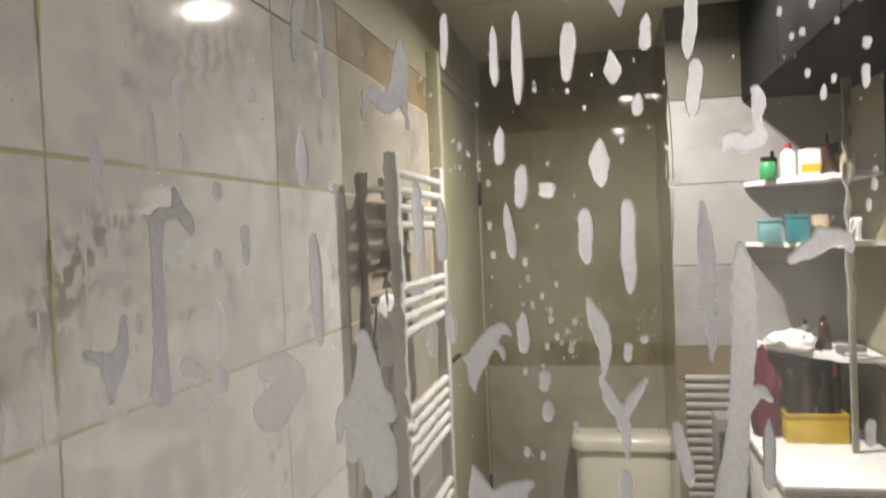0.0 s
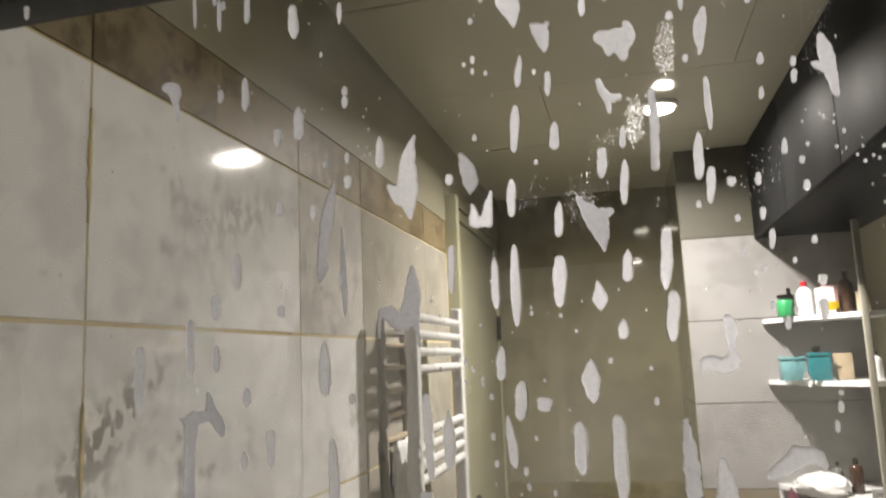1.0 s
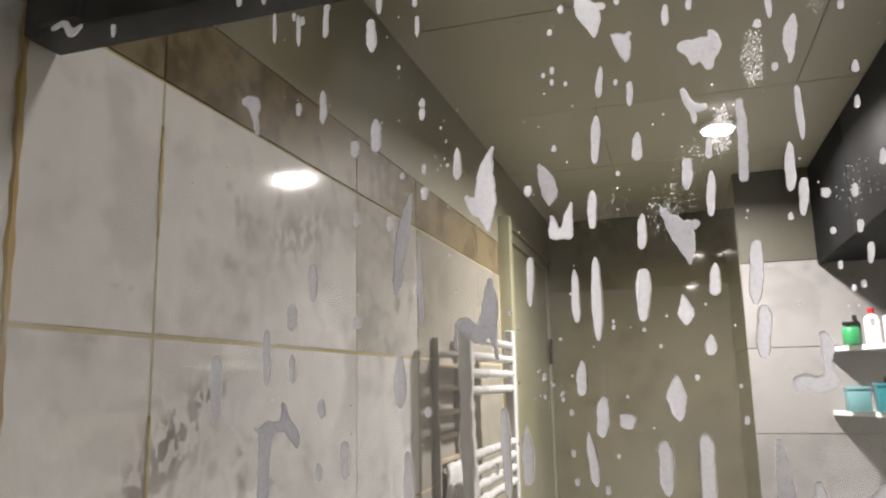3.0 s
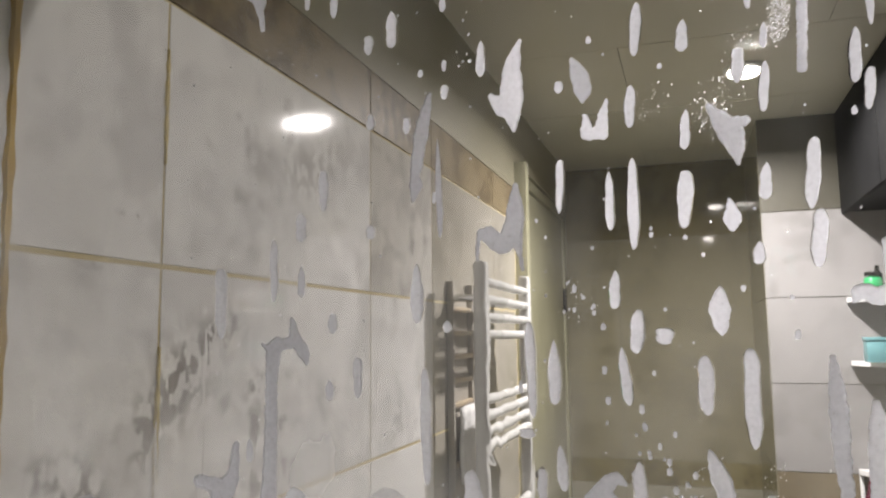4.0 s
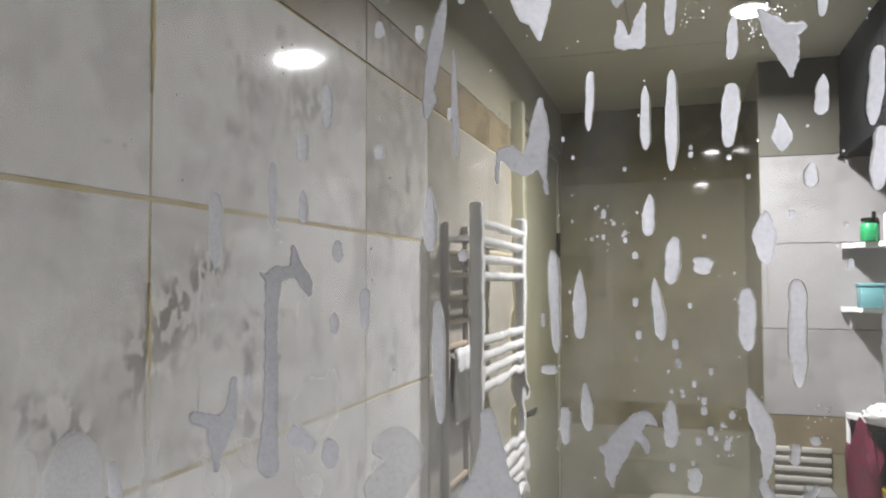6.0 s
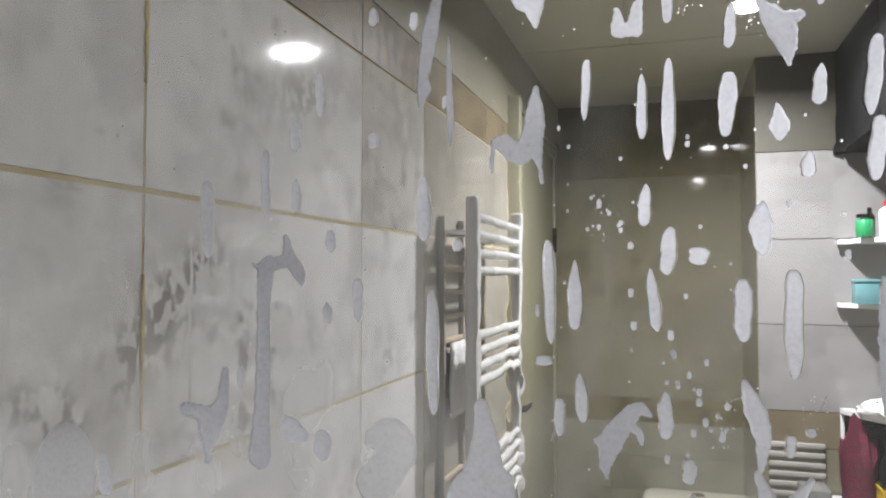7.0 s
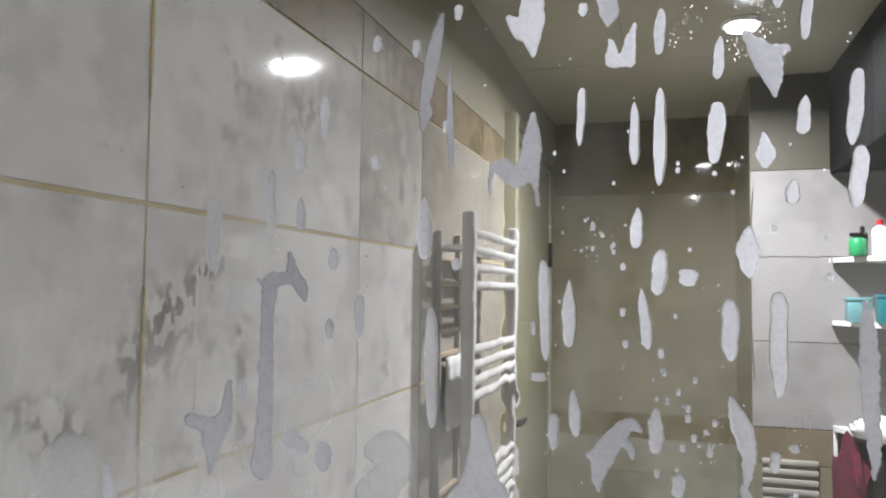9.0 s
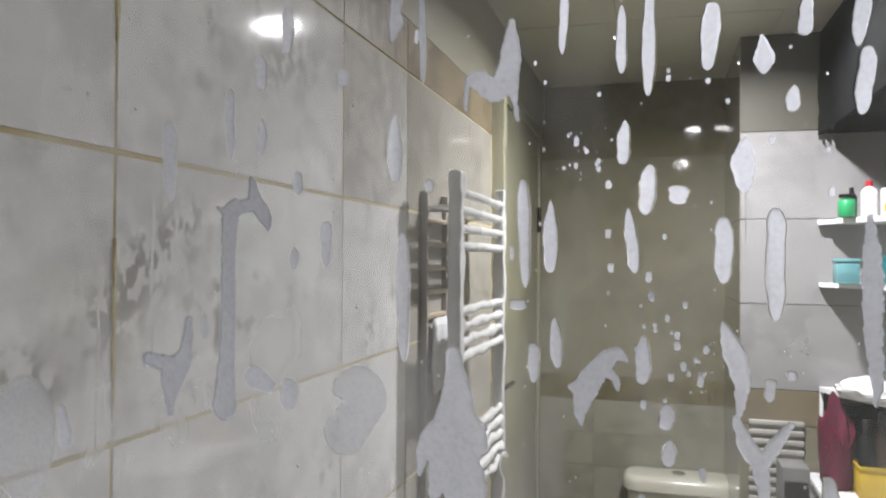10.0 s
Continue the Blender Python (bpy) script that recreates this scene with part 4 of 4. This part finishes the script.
def water_run(x, z0, z1, w, sway=0.0004):
    """A clear rivulet standing proud of the glass."""
    bm = bmesh.new()
    rows = []
    n = 26
    for k in range(n + 1):
        u = k / n
        z = z1 + (z0 - z1) * u
        c = x + sway * math.sin(u * 9 + x * 80) + 0.5 * sway * math.sin(u * 23 + x * 50)
        r = w * (0.55 + 0.3 * math.sin(u * 7 + x * 200) + 0.25 * u) * min(1, 8 * u + 0.1, 10 * (1 - u) + 0.1)
        rows.append([bm.verts.new((c + r * s, PANE - 0.0001 - r * h, z)) for s, h in ((-1, 0), (-0.6, 0.06), (0, 0.09), (0.6, 0.06), (1, 0))])
    for a, b2 in zip(rows, rows[1:]):
        for k in range(4):
            bm.faces.new((a[k], a[k + 1], b2[k + 1], b2[k]))
    ob = part("water_run", bm, WATER, glass, "clear trickle of water")
    ob.visible_shadow = False


for run in ((-0.315, 1.60, 1.68, 0.0010), (-0.345, 1.55, 1.63, 0.0012)):
    water_run(*run)

# ---- ceiling lights ----
def ceiling_light(x, y):
    t = thing("ceiling_light", "small round white recessed ceiling light, switched on", "ceiling light", group="ceiling lights", at=(x, y, CEIL))
    bm = bmesh.new()
    lathe(bm, 0, 0, -0.014, [(0.056, 0.014), (0.058, 0.006), (0.054, 0.0), (0.046, 0.001), (0.044, 0.006)], 28)
    part("trim_ring", bm, WHITE, t)
    bm = bmesh.new()
    lathe(bm, 0, 0, -0.017, [(0.041, 0.0), (0.043, 0.002), (0.043, 0.006)], 28)
    part("diffuser", bm, LED, t, "glowing frosted diffuser")
    return t


ceiling_light(*LAMP)
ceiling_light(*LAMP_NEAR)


# ---- towel radiator on the west wall ----
def towel_radiator():
    t = thing("towel_radiator", "white enamelled ladder towel radiator on the marble wall", "radiator")
    x = WEST + 0.09
    y0, y1 = 2.06, 2.53
    for y in (y0, y1):
        bm = bmesh.new()
        box(bm, x - 0.015, x + 0.015, y - 0.019, y + 0.019, 0.72, 1.84, 0.008, 3)
        part("post", bm, ENAMEL, t)
    zs = [1.795, 1.755, 1.715, 1.675, 1.53, 1.495, 1.46, 1.425, 1.24, 1.205, 1.17, 1.135, 1.1, 0.95, 0.915, 0.88, 0.845]
    for z in zs:
        bm = bmesh.new()
        tube(bm, (x + 0.004, y0, z), (x + 0.004, y1, z), 0.011, 14)
        part("rung", bm, ENAMEL, t)
    for y in (y0 + 0.03, y1 - 0.03):
        for z in (0.82, 1.76):
            bm = bmesh.new()
            tube(bm, (WEST, y, z), (x, y, z), 0.009, 10)
            part("wall_fixing", bm, CHROME, t)
    bm = bmesh.new()
    tube(bm, (x, y1, 0.72), (x, y1, 0.62), 0.012)
    tube(bm, (WEST, y1, 0.62), (x, y1, 0.62), 0.012)
    part("valve", bm, CHROME, t)


towel_radiator()


# Added dark ladder, in place of the radiator's shadow bars on the tiles.
def radiator_shadow_ladder():
    t = thing("radiator_shadow_bars", "narrow dark ladder standing in for the radiator's shadow bars on the wall", "towel rack")
    for y in (2.085, 2.245):
        part("post", boxes((WEST + 0.002, WEST + 0.018, y - 0.006, y + 0.006, 0.9, 1.80), bevel=0.002), UMBER, t)
    part("back_board", boxes((WEST + 0.001, WEST + 0.006, 2.092, 2.238, 0.95, 1.775), bevel=0.001), UMBER, t)
    for k in range(5):
        z = 1.735 - 0.055 * k
        part("rung", boxes((WEST + 0.008, WEST + 0.017, 2.0915, 2.2385, z - 0.006, z + 0.006), bevel=0.002), BEIGE, t)
    for z in (1.38, 1.2, 1.0):
        part("rung", boxes((WEST + 0.008, WEST + 0.017, 2.0915, 2.2385, z - 0.006, z + 0.006), bevel=0.002), BEIGE, t)
    c = thing("hand_towel", "pale cotton hand towel hung over the dark ladder", "towel")
    bm = bmesh.new()
    rows = []
    for i in range(9):
        y = 2.10 + 0.13 * i / 8
        rows.append([bm.verts.new((WEST + 0.024 + 0.004 * math.sin(i * 1.7) + 0.002 * math.sin(j), y, 1.51 - 0.17 * j / 8)) for j in range(9)])
    for a, b in zip(rows, rows[1:]):
        for j in range(8):
            bm.faces.new((a[j], a[j + 1], b[j + 1], b[j]))
    ob = part("towel_cloth", bm, CLOTH, c)
    md = ob.modifiers.new("thick", "SOLIDIFY")
    md.thickness = 0.004


radiator_shadow_ladder()


# ---- door at the far end of the west wall ----
def door():
    t = tagged(new("door_1"), "cream painted flush door, closed, with dark hinges", "door", kind="structure")
    y0, y1 = 2.83, BACK
    x = WEST
    part("door_leaf", boxes((x - 0.048, x - 0.018, y0 + 0.047, y1 - 0.046, 0.01, 2.205), bevel=0.003), DOORPAINT, t)
    part("door_frame", boxes((x - 0.048, x + 0.040, y0, y0 + 0.046, 0, 2.25), (x - 0.048, x - 0.008, y0 + 0.047, y1 - 0.046, 2.21, 2.25), (x - 0.048, x - 0.008, y1 - 0.045, y1 - 0.002, 0, 2.25), bevel=0.004), DOORPAINT, t, "cream door frame")
    for z in (1.83, 0.45):
        bm = bmesh.new()
        tube(bm, (x - 0.010, y1 - 0.05, z - 0.055), (x - 0.010, y1 - 0.05, z + 0.055), 0.009, 10)
        part("hinge", bm, DARKMETAL, t)
    h = x - 0.018
    bm = boxes((h, h + 0.006, y0 + 0.065, y0 + 0.10, 1.08, 1.26), bevel=0.002)
    tube(bm, (h + 0.006, y0 + 0.082, 1.22), (h + 0.055, y0 + 0.082, 1.22), 0.007, 10)
    tube(bm, (h + 0.052, y0 + 0.077, 1.22), (h + 0.052, y0 + 0.20, 1.22), 0.008, 10)
    tube(bm, (h + 0.006, y0 + 0.082, 1.12), (h + 0.03, y0 + 0.082, 1.12), 0.011, 10)
    part("door_handle", bm, DARKMETAL, t, "dark metal lever handle")


door()


# ---- toilet ----
def soft_slab(bm, x0, x1, y0, y1, z0, z1, corner, edge):
    """A slab with rounded corners in plan and a softened upper edge."""
    def outline(inset):
        pts = []
        r = corner
        for cx, cy, a0 in ((x1 - r, y1 - r, 0), (x0 + r, y1 - r, 90), (x0 + r, y0 + r, 180), (x1 - r, y0 + r, 270)):
            for k in range(7):
                a = radians(a0 + 15 * k)
                pts.append((cx + (r - inset) * math.cos(a), cy + (r - inset) * math.sin(a)))
        return pts
    layers = [(0.3 * edge, z0), (0.0, z0 + 0.3 * edge), (0.0, z1 - edge), (0.14 * edge, z1 - 0.5 * edge), (0.5 * edge, z1 - 0.13 * edge), (edge, z1)]
    rings = [[bm.verts.new((x, y, z)) for x, y in outline(i)] for i, z in layers]
    n = len(rings[0])
    for a, c in zip(rings, rings[1:]):
        for k in range(n):
            bm.faces.new((a[k], a[(k + 1) % n], c[(k + 1) % n], c[k]))
    bm.faces.new(rings[0][::-1])
    bm.faces.new(rings[-1])


def toilet():
    t = thing("toilet", "cream ceramic close-coupled toilet against the olive tiled wall", "toilet")
    bm = bmesh.new()
    soft_slab(bm, -0.206, 0.211, BACK - 0.19, BACK - 0.006, 0.36, 0.664, 0.05, 0.01)
    part("cistern", bm, CREAM, t)
    bm = bmesh.new()
    soft_slab(bm, -0.227, 0.236, BACK - 0.21, BACK - 0.004, 0.666, 0.731, 0.07, 0.03)
    part("cistern_lid", bm, CREAM, t)
    bm = bmesh.new()
    lathe(bm, 0.004, BACK - 0.11, 0.730, [(0.028, 0), (0.028, 0.006), (0.024, 0.009)], 20)
    part("flush_button", bm, CHROME, t)
    bm = bmesh.new()
    lathe(bm, 0.004, BACK - 0.44, 0.0, [(0.11, 0), (0.105, 0.11), (0.13, 0.23), (0.185, 0.33), (0.19, 0.36)], 28, 1.0, 1.3)
    box(bm, -0.096, 0.104, BACK - 0.34, BACK - 0.04, 0.0, 0.355, 0.03, 3)
    part("bowl", bm, CREAM, t)
    bm = bmesh.new()
    lathe(bm, 0.004, BACK - 0.43, 0.362, [(0.192, 0), (0.197, 0.012), (0.19, 0.034), (0.15, 0.042)], 28, 1.0, 1.25)
    part("seat_lid", bm, CREAM, t)


toilet()


# ---- slatted panel on the partition, and a grey box ----
def slatted_panel():
    t = thing("slatted_panel", "off-white slatted ventilation panel low on the projecting wall", "vent panel")
    x0, x1, y1 = 0.225, 0.405, PY - 0.001
    part("backing", boxes((x0 + 0.004, x1 - 0.004, y1 - 0.004, y1, 0.38, 1.085)), ALU, t, "shadowed grey backing")
    z = 0.40
    while z < 1.07:
        part("slat", boxes((x0, x1, y1 - 0.016, y1 - 0.005, z, z + 0.019), bevel=0.004), RIBBED, t)
        z += 0.0335
    g = thing("storage_box", "dark grey plastic drawer box below the slatted panel", "box")
    part("body", boxes((0.30, 0.385, 3.10, 3.22, 0.0, 0.985), bevel=0.008), GREYBOX, g)
    for z in (0.72, 0.84):
        part("drawer_front", boxes((0.308, 0.378, 3.094, 3.099, z, z + 0.1), bevel=0.002), DARKMETAL, g)


slatted_panel()


# ---- washing machine ----
def washer():
    t = thing("washing_machine", "white washing machine with a plain top in the corner", "washing machine")
    x0, x1, y0, y1 = 0.41, 0.79, 2.62, 3.30
    part("body", boxes((x0, x1, y0, y1, 0.0, 0.895), bevel=0.012), WHITE, t)
    part("top", boxes((x0 - 0.006, x1, y0 - 0.006, y1, 0.897, 0.925), bevel=0.008), WHITE, t, "white laminated top")
    bm = bmesh.new()
    tube(bm, (0.6, y0 - 0.004, 0.45), (0.6, y0 - 0.03, 0.45), 0.15, 32)
    part("porthole", bm, GREYBOX, t)


washer()


# ---- corner rack ----
def corner_rack():
    t = thing("corner_rack", "white three-tier corner rack in front of the white tiles", "shelf")
    for z in (1.79, 1.575, 1.215):
        bm = bmesh.new()
        pts = [(EAST - 0.012, PY - 0.006), (0.452, PY - 0.006), (0.452, PY - 0.03)]
        pts += [(0.46 + 0.215 * u, PY - 0.045 - 0.335 * u ** 0.85) for u in [k / 10 for k in range(11)]] + [(EAST - 0.012, 2.948)]
        lo = [bm.verts.new((x, y, z - 0.016)) for x, y in pts]
        hi = [bm.verts.new((x, y, z)) for x, y in pts]
        bm.faces.new(lo)
        bm.faces.new(hi[::-1])
        for i in range(len(pts)):
            j = (i + 1) % len(pts)
            bm.faces.new((lo[i], hi[i], hi[j], lo[j]))
        part("shelf", bm, WHITE, t)
    part("side_post", boxes((0.673, 0.692, 2.924, 2.942, 0.927, 2.075), bevel=0.003), ALU, t, "dull grey metal upright")
    part("back_post", boxes((0.452, 0.464, PY - 0.016, PY - 0.006, 0.927, 1.198), bevel=0.002), WHITE, t)


corner_rack()


def bottle(name, label, x, y, z, r, h, body, cap, capr=0.45, group="toiletries on the rack"):
    t = thing(name, label, "bottle", group=group, at=(x, y, z))
    bm = bmesh.new()
    lathe(bm, 0, 0, 0, [(r * 0.9, 0), (r, 0.004), (r, h * 0.68), (r * 0.85, h * 0.76), (r * 0.4, h * 0.82), (r * 0.4, h * 0.85)], 20)
    part("body", bm, body, t)
    bm = bmesh.new()
    lathe(bm, 0, 0, h * 0.85, [(r * capr, 0), (r * capr, h * 0.14), (r * capr * 0.85, h * 0.15)], 16)
    part("cap", bm, cap, t)
    return t


def carton(name, label, x, y, z, w, d, h, mat, stripe=None):
    t = thing(name, label, "box", at=(x, y, z))
    part("carton_body", boxes((-w / 2, w / 2, -d / 2, d / 2, 0, h), bevel=0.003), mat, t)
    if stripe:
        part("printed_band", boxes((-w / 2 + 0.002, w / 2 - 0.002, -d / 2 - 0.002, -d / 2 - 0.0003, h * 0.15, h * 0.45)), stripe, t)


# upper shelf
tz = 1.791
bottle("green_jar", "squat green jar with a black lid on the upper shelf", 0.505, 3.17, tz, 0.027, 0.075, GREEN, BLACK, 0.9)
bottle("black_bottle", "small black bottle with a green base on the upper shelf", 0.53, 3.22, tz, 0.016, 0.10, BLACK, BLACK)
bottle("white_bottle", "white plastic bottle with a red cap on the upper shelf", 0.565, 3.15, tz, 0.024, 0.115, WHITE, RED)
carton("white_carton", "white carton with a yellow band on the upper shelf", 0.62, 3.12, tz, 0.055, 0.03, 0.088, WHITE, YELLOW)
carton("pink_carton", "pink and yellow carton on the upper shelf", 0.655, 3.2, tz, 0.05, 0.03, 0.10, PINK, YELLOW)
bottle("brown_bottle", "dark brown bottle on the upper shelf", 0.69, 3.14, tz, 0.024, 0.14, BROWNBOTTLE, BROWNBOTTLE)
bottle("beige_tube", "beige standing tube on the upper shelf", 0.715, 3.05, tz, 0.02, 0.09, BEIGE, WHITE)


def basket(name, label, x, y, z, w, d, h, mat):
    t = thing(name, label, "basket", at=(x, y, z))
    bm = bmesh.new()
    box(bm, -w / 2, w / 2, -d / 2, d / 2, 0.0, 0.004, 0.001)
    box(bm, -w / 2, w / 2, -d / 2, -d / 2 + 0.004, 0.0045, h, 0.001)
    box(bm, -w / 2, w / 2, d / 2 - 0.004, d / 2, 0.0045, h, 0.001)
    box(bm, -w / 2, -w / 2 + 0.004, -d / 2 + 0.0045, d / 2 - 0.0045, 0.0045, h, 0.001)
    box(bm, w / 2 - 0.004, w / 2, -d / 2 + 0.0045, d / 2 - 0.0045, 0.0045, h, 0.001)
    part("tub", bm, mat, t)
    part("rim", boxes((-w / 2 - 0.003, w / 2 + 0.003, -d / 2 - 0.003, -d / 2 - 0.0005, h - 0.008, h + 0.002), (-w / 2 - 0.003, -w / 2 - 0.0005, -d / 2, d / 2, h - 0.008, h + 0.002), bevel=0.001), mat, t)


tz = 1.576
basket("teal_basket", "pale teal plastic basket on the middle shelf", 0.50, 3.16, tz, 0.066, 0.06, 0.078, TEAL_PALE)
basket("teal_basket", "deep teal plastic basket on the middle shelf", 0.578, 3.12, tz, 0.062, 0.06, 0.088, TEAL)
bottle("black_tube", "slim black tube standing in a teal basket", 0.575, 3.12, tz + 0.005, 0.010, 0.105, BLACK, BLACK)
carton("beige_carton", "beige carton on the middle shelf", 0.655, 3.13, tz, 0.05, 0.04, 0.085, BEIGE)
bottle("white_tube", "white tube with a chrome cap on the middle shelf", 0.715, 3.0, tz, 0.018, 0.09, WHITE, CHROME)


def folded_cloth(name, label, x, y, z, w, d, h, mat):
    t = thing(name, label, "cloth", at=(x, y, z))
    bm = bmesh.new()
    bmesh.ops.create_icosphere(bm, subdivisions=3, radius=1)
    for v in bm.verts:
        n = noise.noise(v.co * 2.3 + Vector((x * 9, y * 9, z)))
        v.co = Vector((v.co.x * w / 2 * (1 + 0.3 * n), v.co.y * d / 2 * (1 + 0.25 * n), max((v.co.z + 0.6) / 1.6 * h * (1 + 0.4 * n), 0)))
    part("cloth_fold", bm, mat, t)


tz = 1.216
folded_cloth("white_cloth", "crumpled white cloth on the lower shelf", 0.545, 3.12, tz, 0.17, 0.17, 0.06, CLOTH)
carton("dark_soap_dish", "small dark grey soap dish on the lower shelf", 0.70, 3.0, tz, 0.07, 0.05, 0.03, GREYBOX, WHITE)
bottle("glass_bottle", "small brown bottle beside a cloth on the lower shelf", 0.655, 3.13, tz, 0.02, 0.11, BROWNBOTTLE, DARKMETAL)
bottle("grey_bottle", "small grey bottle beside a cloth on the lower shelf", 0.61, 3.18, tz, 0.018, 0.09, GREYBOX, BLACK)

# on the washing machine
tz = 0.926
folded_cloth("maroon_cloth", "dark maroon cloth bundled on the washing machine", 0.465, 3.13, tz, 0.10, 0.12, 0.27, MAROON)
basket("yellow_tub", "yellow plastic tub holding dark bottles on the washing machine", 0.60, 3.075, tz, 0.185, 0.105, 0.095, YELLOW)
for i, (x, y, h, r) in enumerate(((0.537, 3.075, 0.225, 0.022), (0.585, 3.09, 0.245, 0.023), (0.632, 3.065, 0.215, 0.022), (0.671, 3.09, 0.235, 0.014))):
    bottle("cleaner_bottle", "dark cleaner bottle standing in a yellow tub", x, y, tz + 0.005, r, h, BROWNBOTTLE if i % 2 else BLACK, RED if i == 3 else DARKMETAL, group="bottles in the tub")
# Plain black block that fills the dark area behind the tub.
carton("black_block", "black block behind the yellow tub on the washing machine", 0.60, 3.22, tz, 0.24, 0.06, 0.25, BLACK)


# ---- charcoal wall cabinet and panels ----
cab = thing("wall_cabinet", "charcoal gloss cabinet hung under the ceiling", "cabinet")
part("cabinet_body", boxes((0.475, EAST - 0.001, 1.6, PY - 0.002, 2.09, CEIL - 0.004), bevel=0.004), CHARCOAL, cab)
for k in range(3):
    a = 1.605 + 0.575 * k
    part("cabinet_door", boxes((0.455, 0.473, a, a + 0.57, 2.085, CEIL - 0.006), bevel=0.003), CHARCOAL, cab)
part("charcoal_panel", boxes((EAST - 0.01, EAST - 0.001, 1.2, 2.94, 1.62, 2.085), bevel=0.002), CHARCOAL, wall_east, "charcoal gloss wall panel")

bar = thing("towel_bar", "short chrome towel bar on the beige wall", "towel bar")
bm = bmesh.new()
tube(bm, (EAST - 0.05, 2.62, 1.2), (EAST - 0.05, 2.9, 1.2), 0.008)
part("bar_tube", bm, CHROME, bar)
for y in (2.64, 2.88):
    bm = bmesh.new()
    tube(bm, (EAST - 0.001, y, 1.2), (EAST - 0.05, y, 1.2), 0.009)
    part("bar_bracket", bm, CHROME, bar)


# ---- tiles, last ----
TILE_MESH = {}


def tile(parent, mat, name, axis, at, u0, u1, z0, z1, joint, level=None):
    """One tile with softened edges, proud of the joint. axis 'x': on a wall facing +x; 'y': facing -y."""
    w, h = u1 - u0 - (joint if level is None else level), z1 - z0 - joint
    key = (mat.name, axis, round(w, 3), round(h, 3))
    if key not in TILE_MESH:
        bm = bmesh.new()
        e = 0.0012
        if axis == "x":
            back, face = [(0.0, s * w / 2, t * h / 2) for s, t in ((-1, -1), (1, -1), (1, 1), (-1, 1))], [(0.0030, s * (w / 2 - e), t * (h / 2 - e)) for s, t in ((-1, -1), (1, -1), (1, 1), (-1, 1))]
        else:
            back, face = [(s * w / 2, 0.0, t * h / 2) for s, t in ((-1, -1), (1, -1), (1, 1), (-1, 1))], [(s * (w / 2 - e), -0.0030, t * (h / 2 - e)) for s, t in ((-1, -1), (1, -1), (1, 1), (-1, 1))]
        b = [bm.verts.new(v) for v in back]
        f = [bm.verts.new(v) for v in face]
        bm.faces.new(f)
        for i in range(4):
            bm.faces.new((b[i], b[(i + 1) % 4], f[(i + 1) % 4], f[i]))
        TILE_MESH[key] = mesh_of(bm, name, mat, False)
    ob = new(name, TILE_MESH[key])
    u, z = (u0 + u1) / 2, (z0 + z1) / 2
    ob.location = (at - 0.0026, u, z) if axis == "x" else (u, at + 0.0026, z)
    ob.rotation_euler = [radians(rng.uniform(-0.05, 0.05)) for _ in range(3)]
    ob.parent = parent


ROW, COL = 0.296, 0.55
rows_z = [max(1.75 - 0.288 * k, 0.0) for k in range(6, -1, -1)] + [1.75 + ROW]
cols_y = [FRONT, 0.0, 0.55, 1.10, 1.65, 1.984, 2.534, 2.82]
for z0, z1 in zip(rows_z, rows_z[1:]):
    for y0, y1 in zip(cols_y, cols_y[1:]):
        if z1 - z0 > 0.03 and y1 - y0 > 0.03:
            tile(wall_west, MARBLE_TONED_FAR if y1 > 2.0 else MARBLE_TONED_MID if y0 > 1.6 and z0 > 1.7 else MARBLE, "wall_tile", "x", WEST, y0, y1, z0, z1, 0.0040, 0.0018)
for y0, y1 in zip(cols_y, cols_y[1:] ):
    tile(wall_west, BORDER, "border_tile", "x", WEST, y0, y1, 2.046, 2.158, 0.002)
# yellowed runs in the joints
for y, z0, z1 in ((1.10, 1.50, 1.665), (1.10, 1.86, 1.99)):
    bm = bmesh.new()
    prev = None
    for k in range(31):
        u = k / 30
        w = 0.0042 * math.sin(math.pi * min(max(u, 0.02), 0.98)) ** 0.5 * (1 + 0.25 * math.sin(k * 1.3) + 0.2 * math.sin(k * 0.7 + z0))
        z = z0 + (z1 - z0) * u
        ring = [bm.verts.new(v) for v in ((WEST - 0.0006, y - w, z), (WEST + 0.0024, y - w * 0.5, z), (WEST + 0.0024, y + w * 0.5, z), (WEST - 0.0006, y + w, z))]
        if prev:
            for n in range(3):
                bm.faces.new((prev[n], prev[n + 1], ring[n + 1], ring[n]))
        prev = ring
    part("stained_grout", bm, YELLOWED, wall_west, "yellow stained grout")

bz = [0.0, 0.25, 0.55, 0.71, 0.86, 1.01, 1.12, 1.45, 1.78, 2.109, CEIL]
for i, (z0, z1) in enumerate(zip(bz, bz[1:])):
    for x0, x1 in ((WEST - 0.03, -0.365), (-0.365, PX)):
        tile(wall_back, OLIVE_DARK if z0 >= 2.06 or 1.0 < z0 < 1.1 else OLIVE_PALE if z0 < 1.0 else OLIVE, "wall_tile", "y", BACK, x0, x1, z0, z1, 0.0008)
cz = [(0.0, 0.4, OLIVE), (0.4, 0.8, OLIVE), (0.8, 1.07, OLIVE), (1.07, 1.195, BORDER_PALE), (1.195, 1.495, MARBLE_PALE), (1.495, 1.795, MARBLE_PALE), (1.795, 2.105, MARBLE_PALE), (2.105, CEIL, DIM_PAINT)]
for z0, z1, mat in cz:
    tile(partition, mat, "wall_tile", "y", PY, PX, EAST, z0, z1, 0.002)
    bm = boxes((PX - 0.001, PX + 0.003, PY + 0.004, BACK, z0 + 0.001, z1 - 0.001))
    part("edge_tile", bm, OLIVE_PALE, partition)
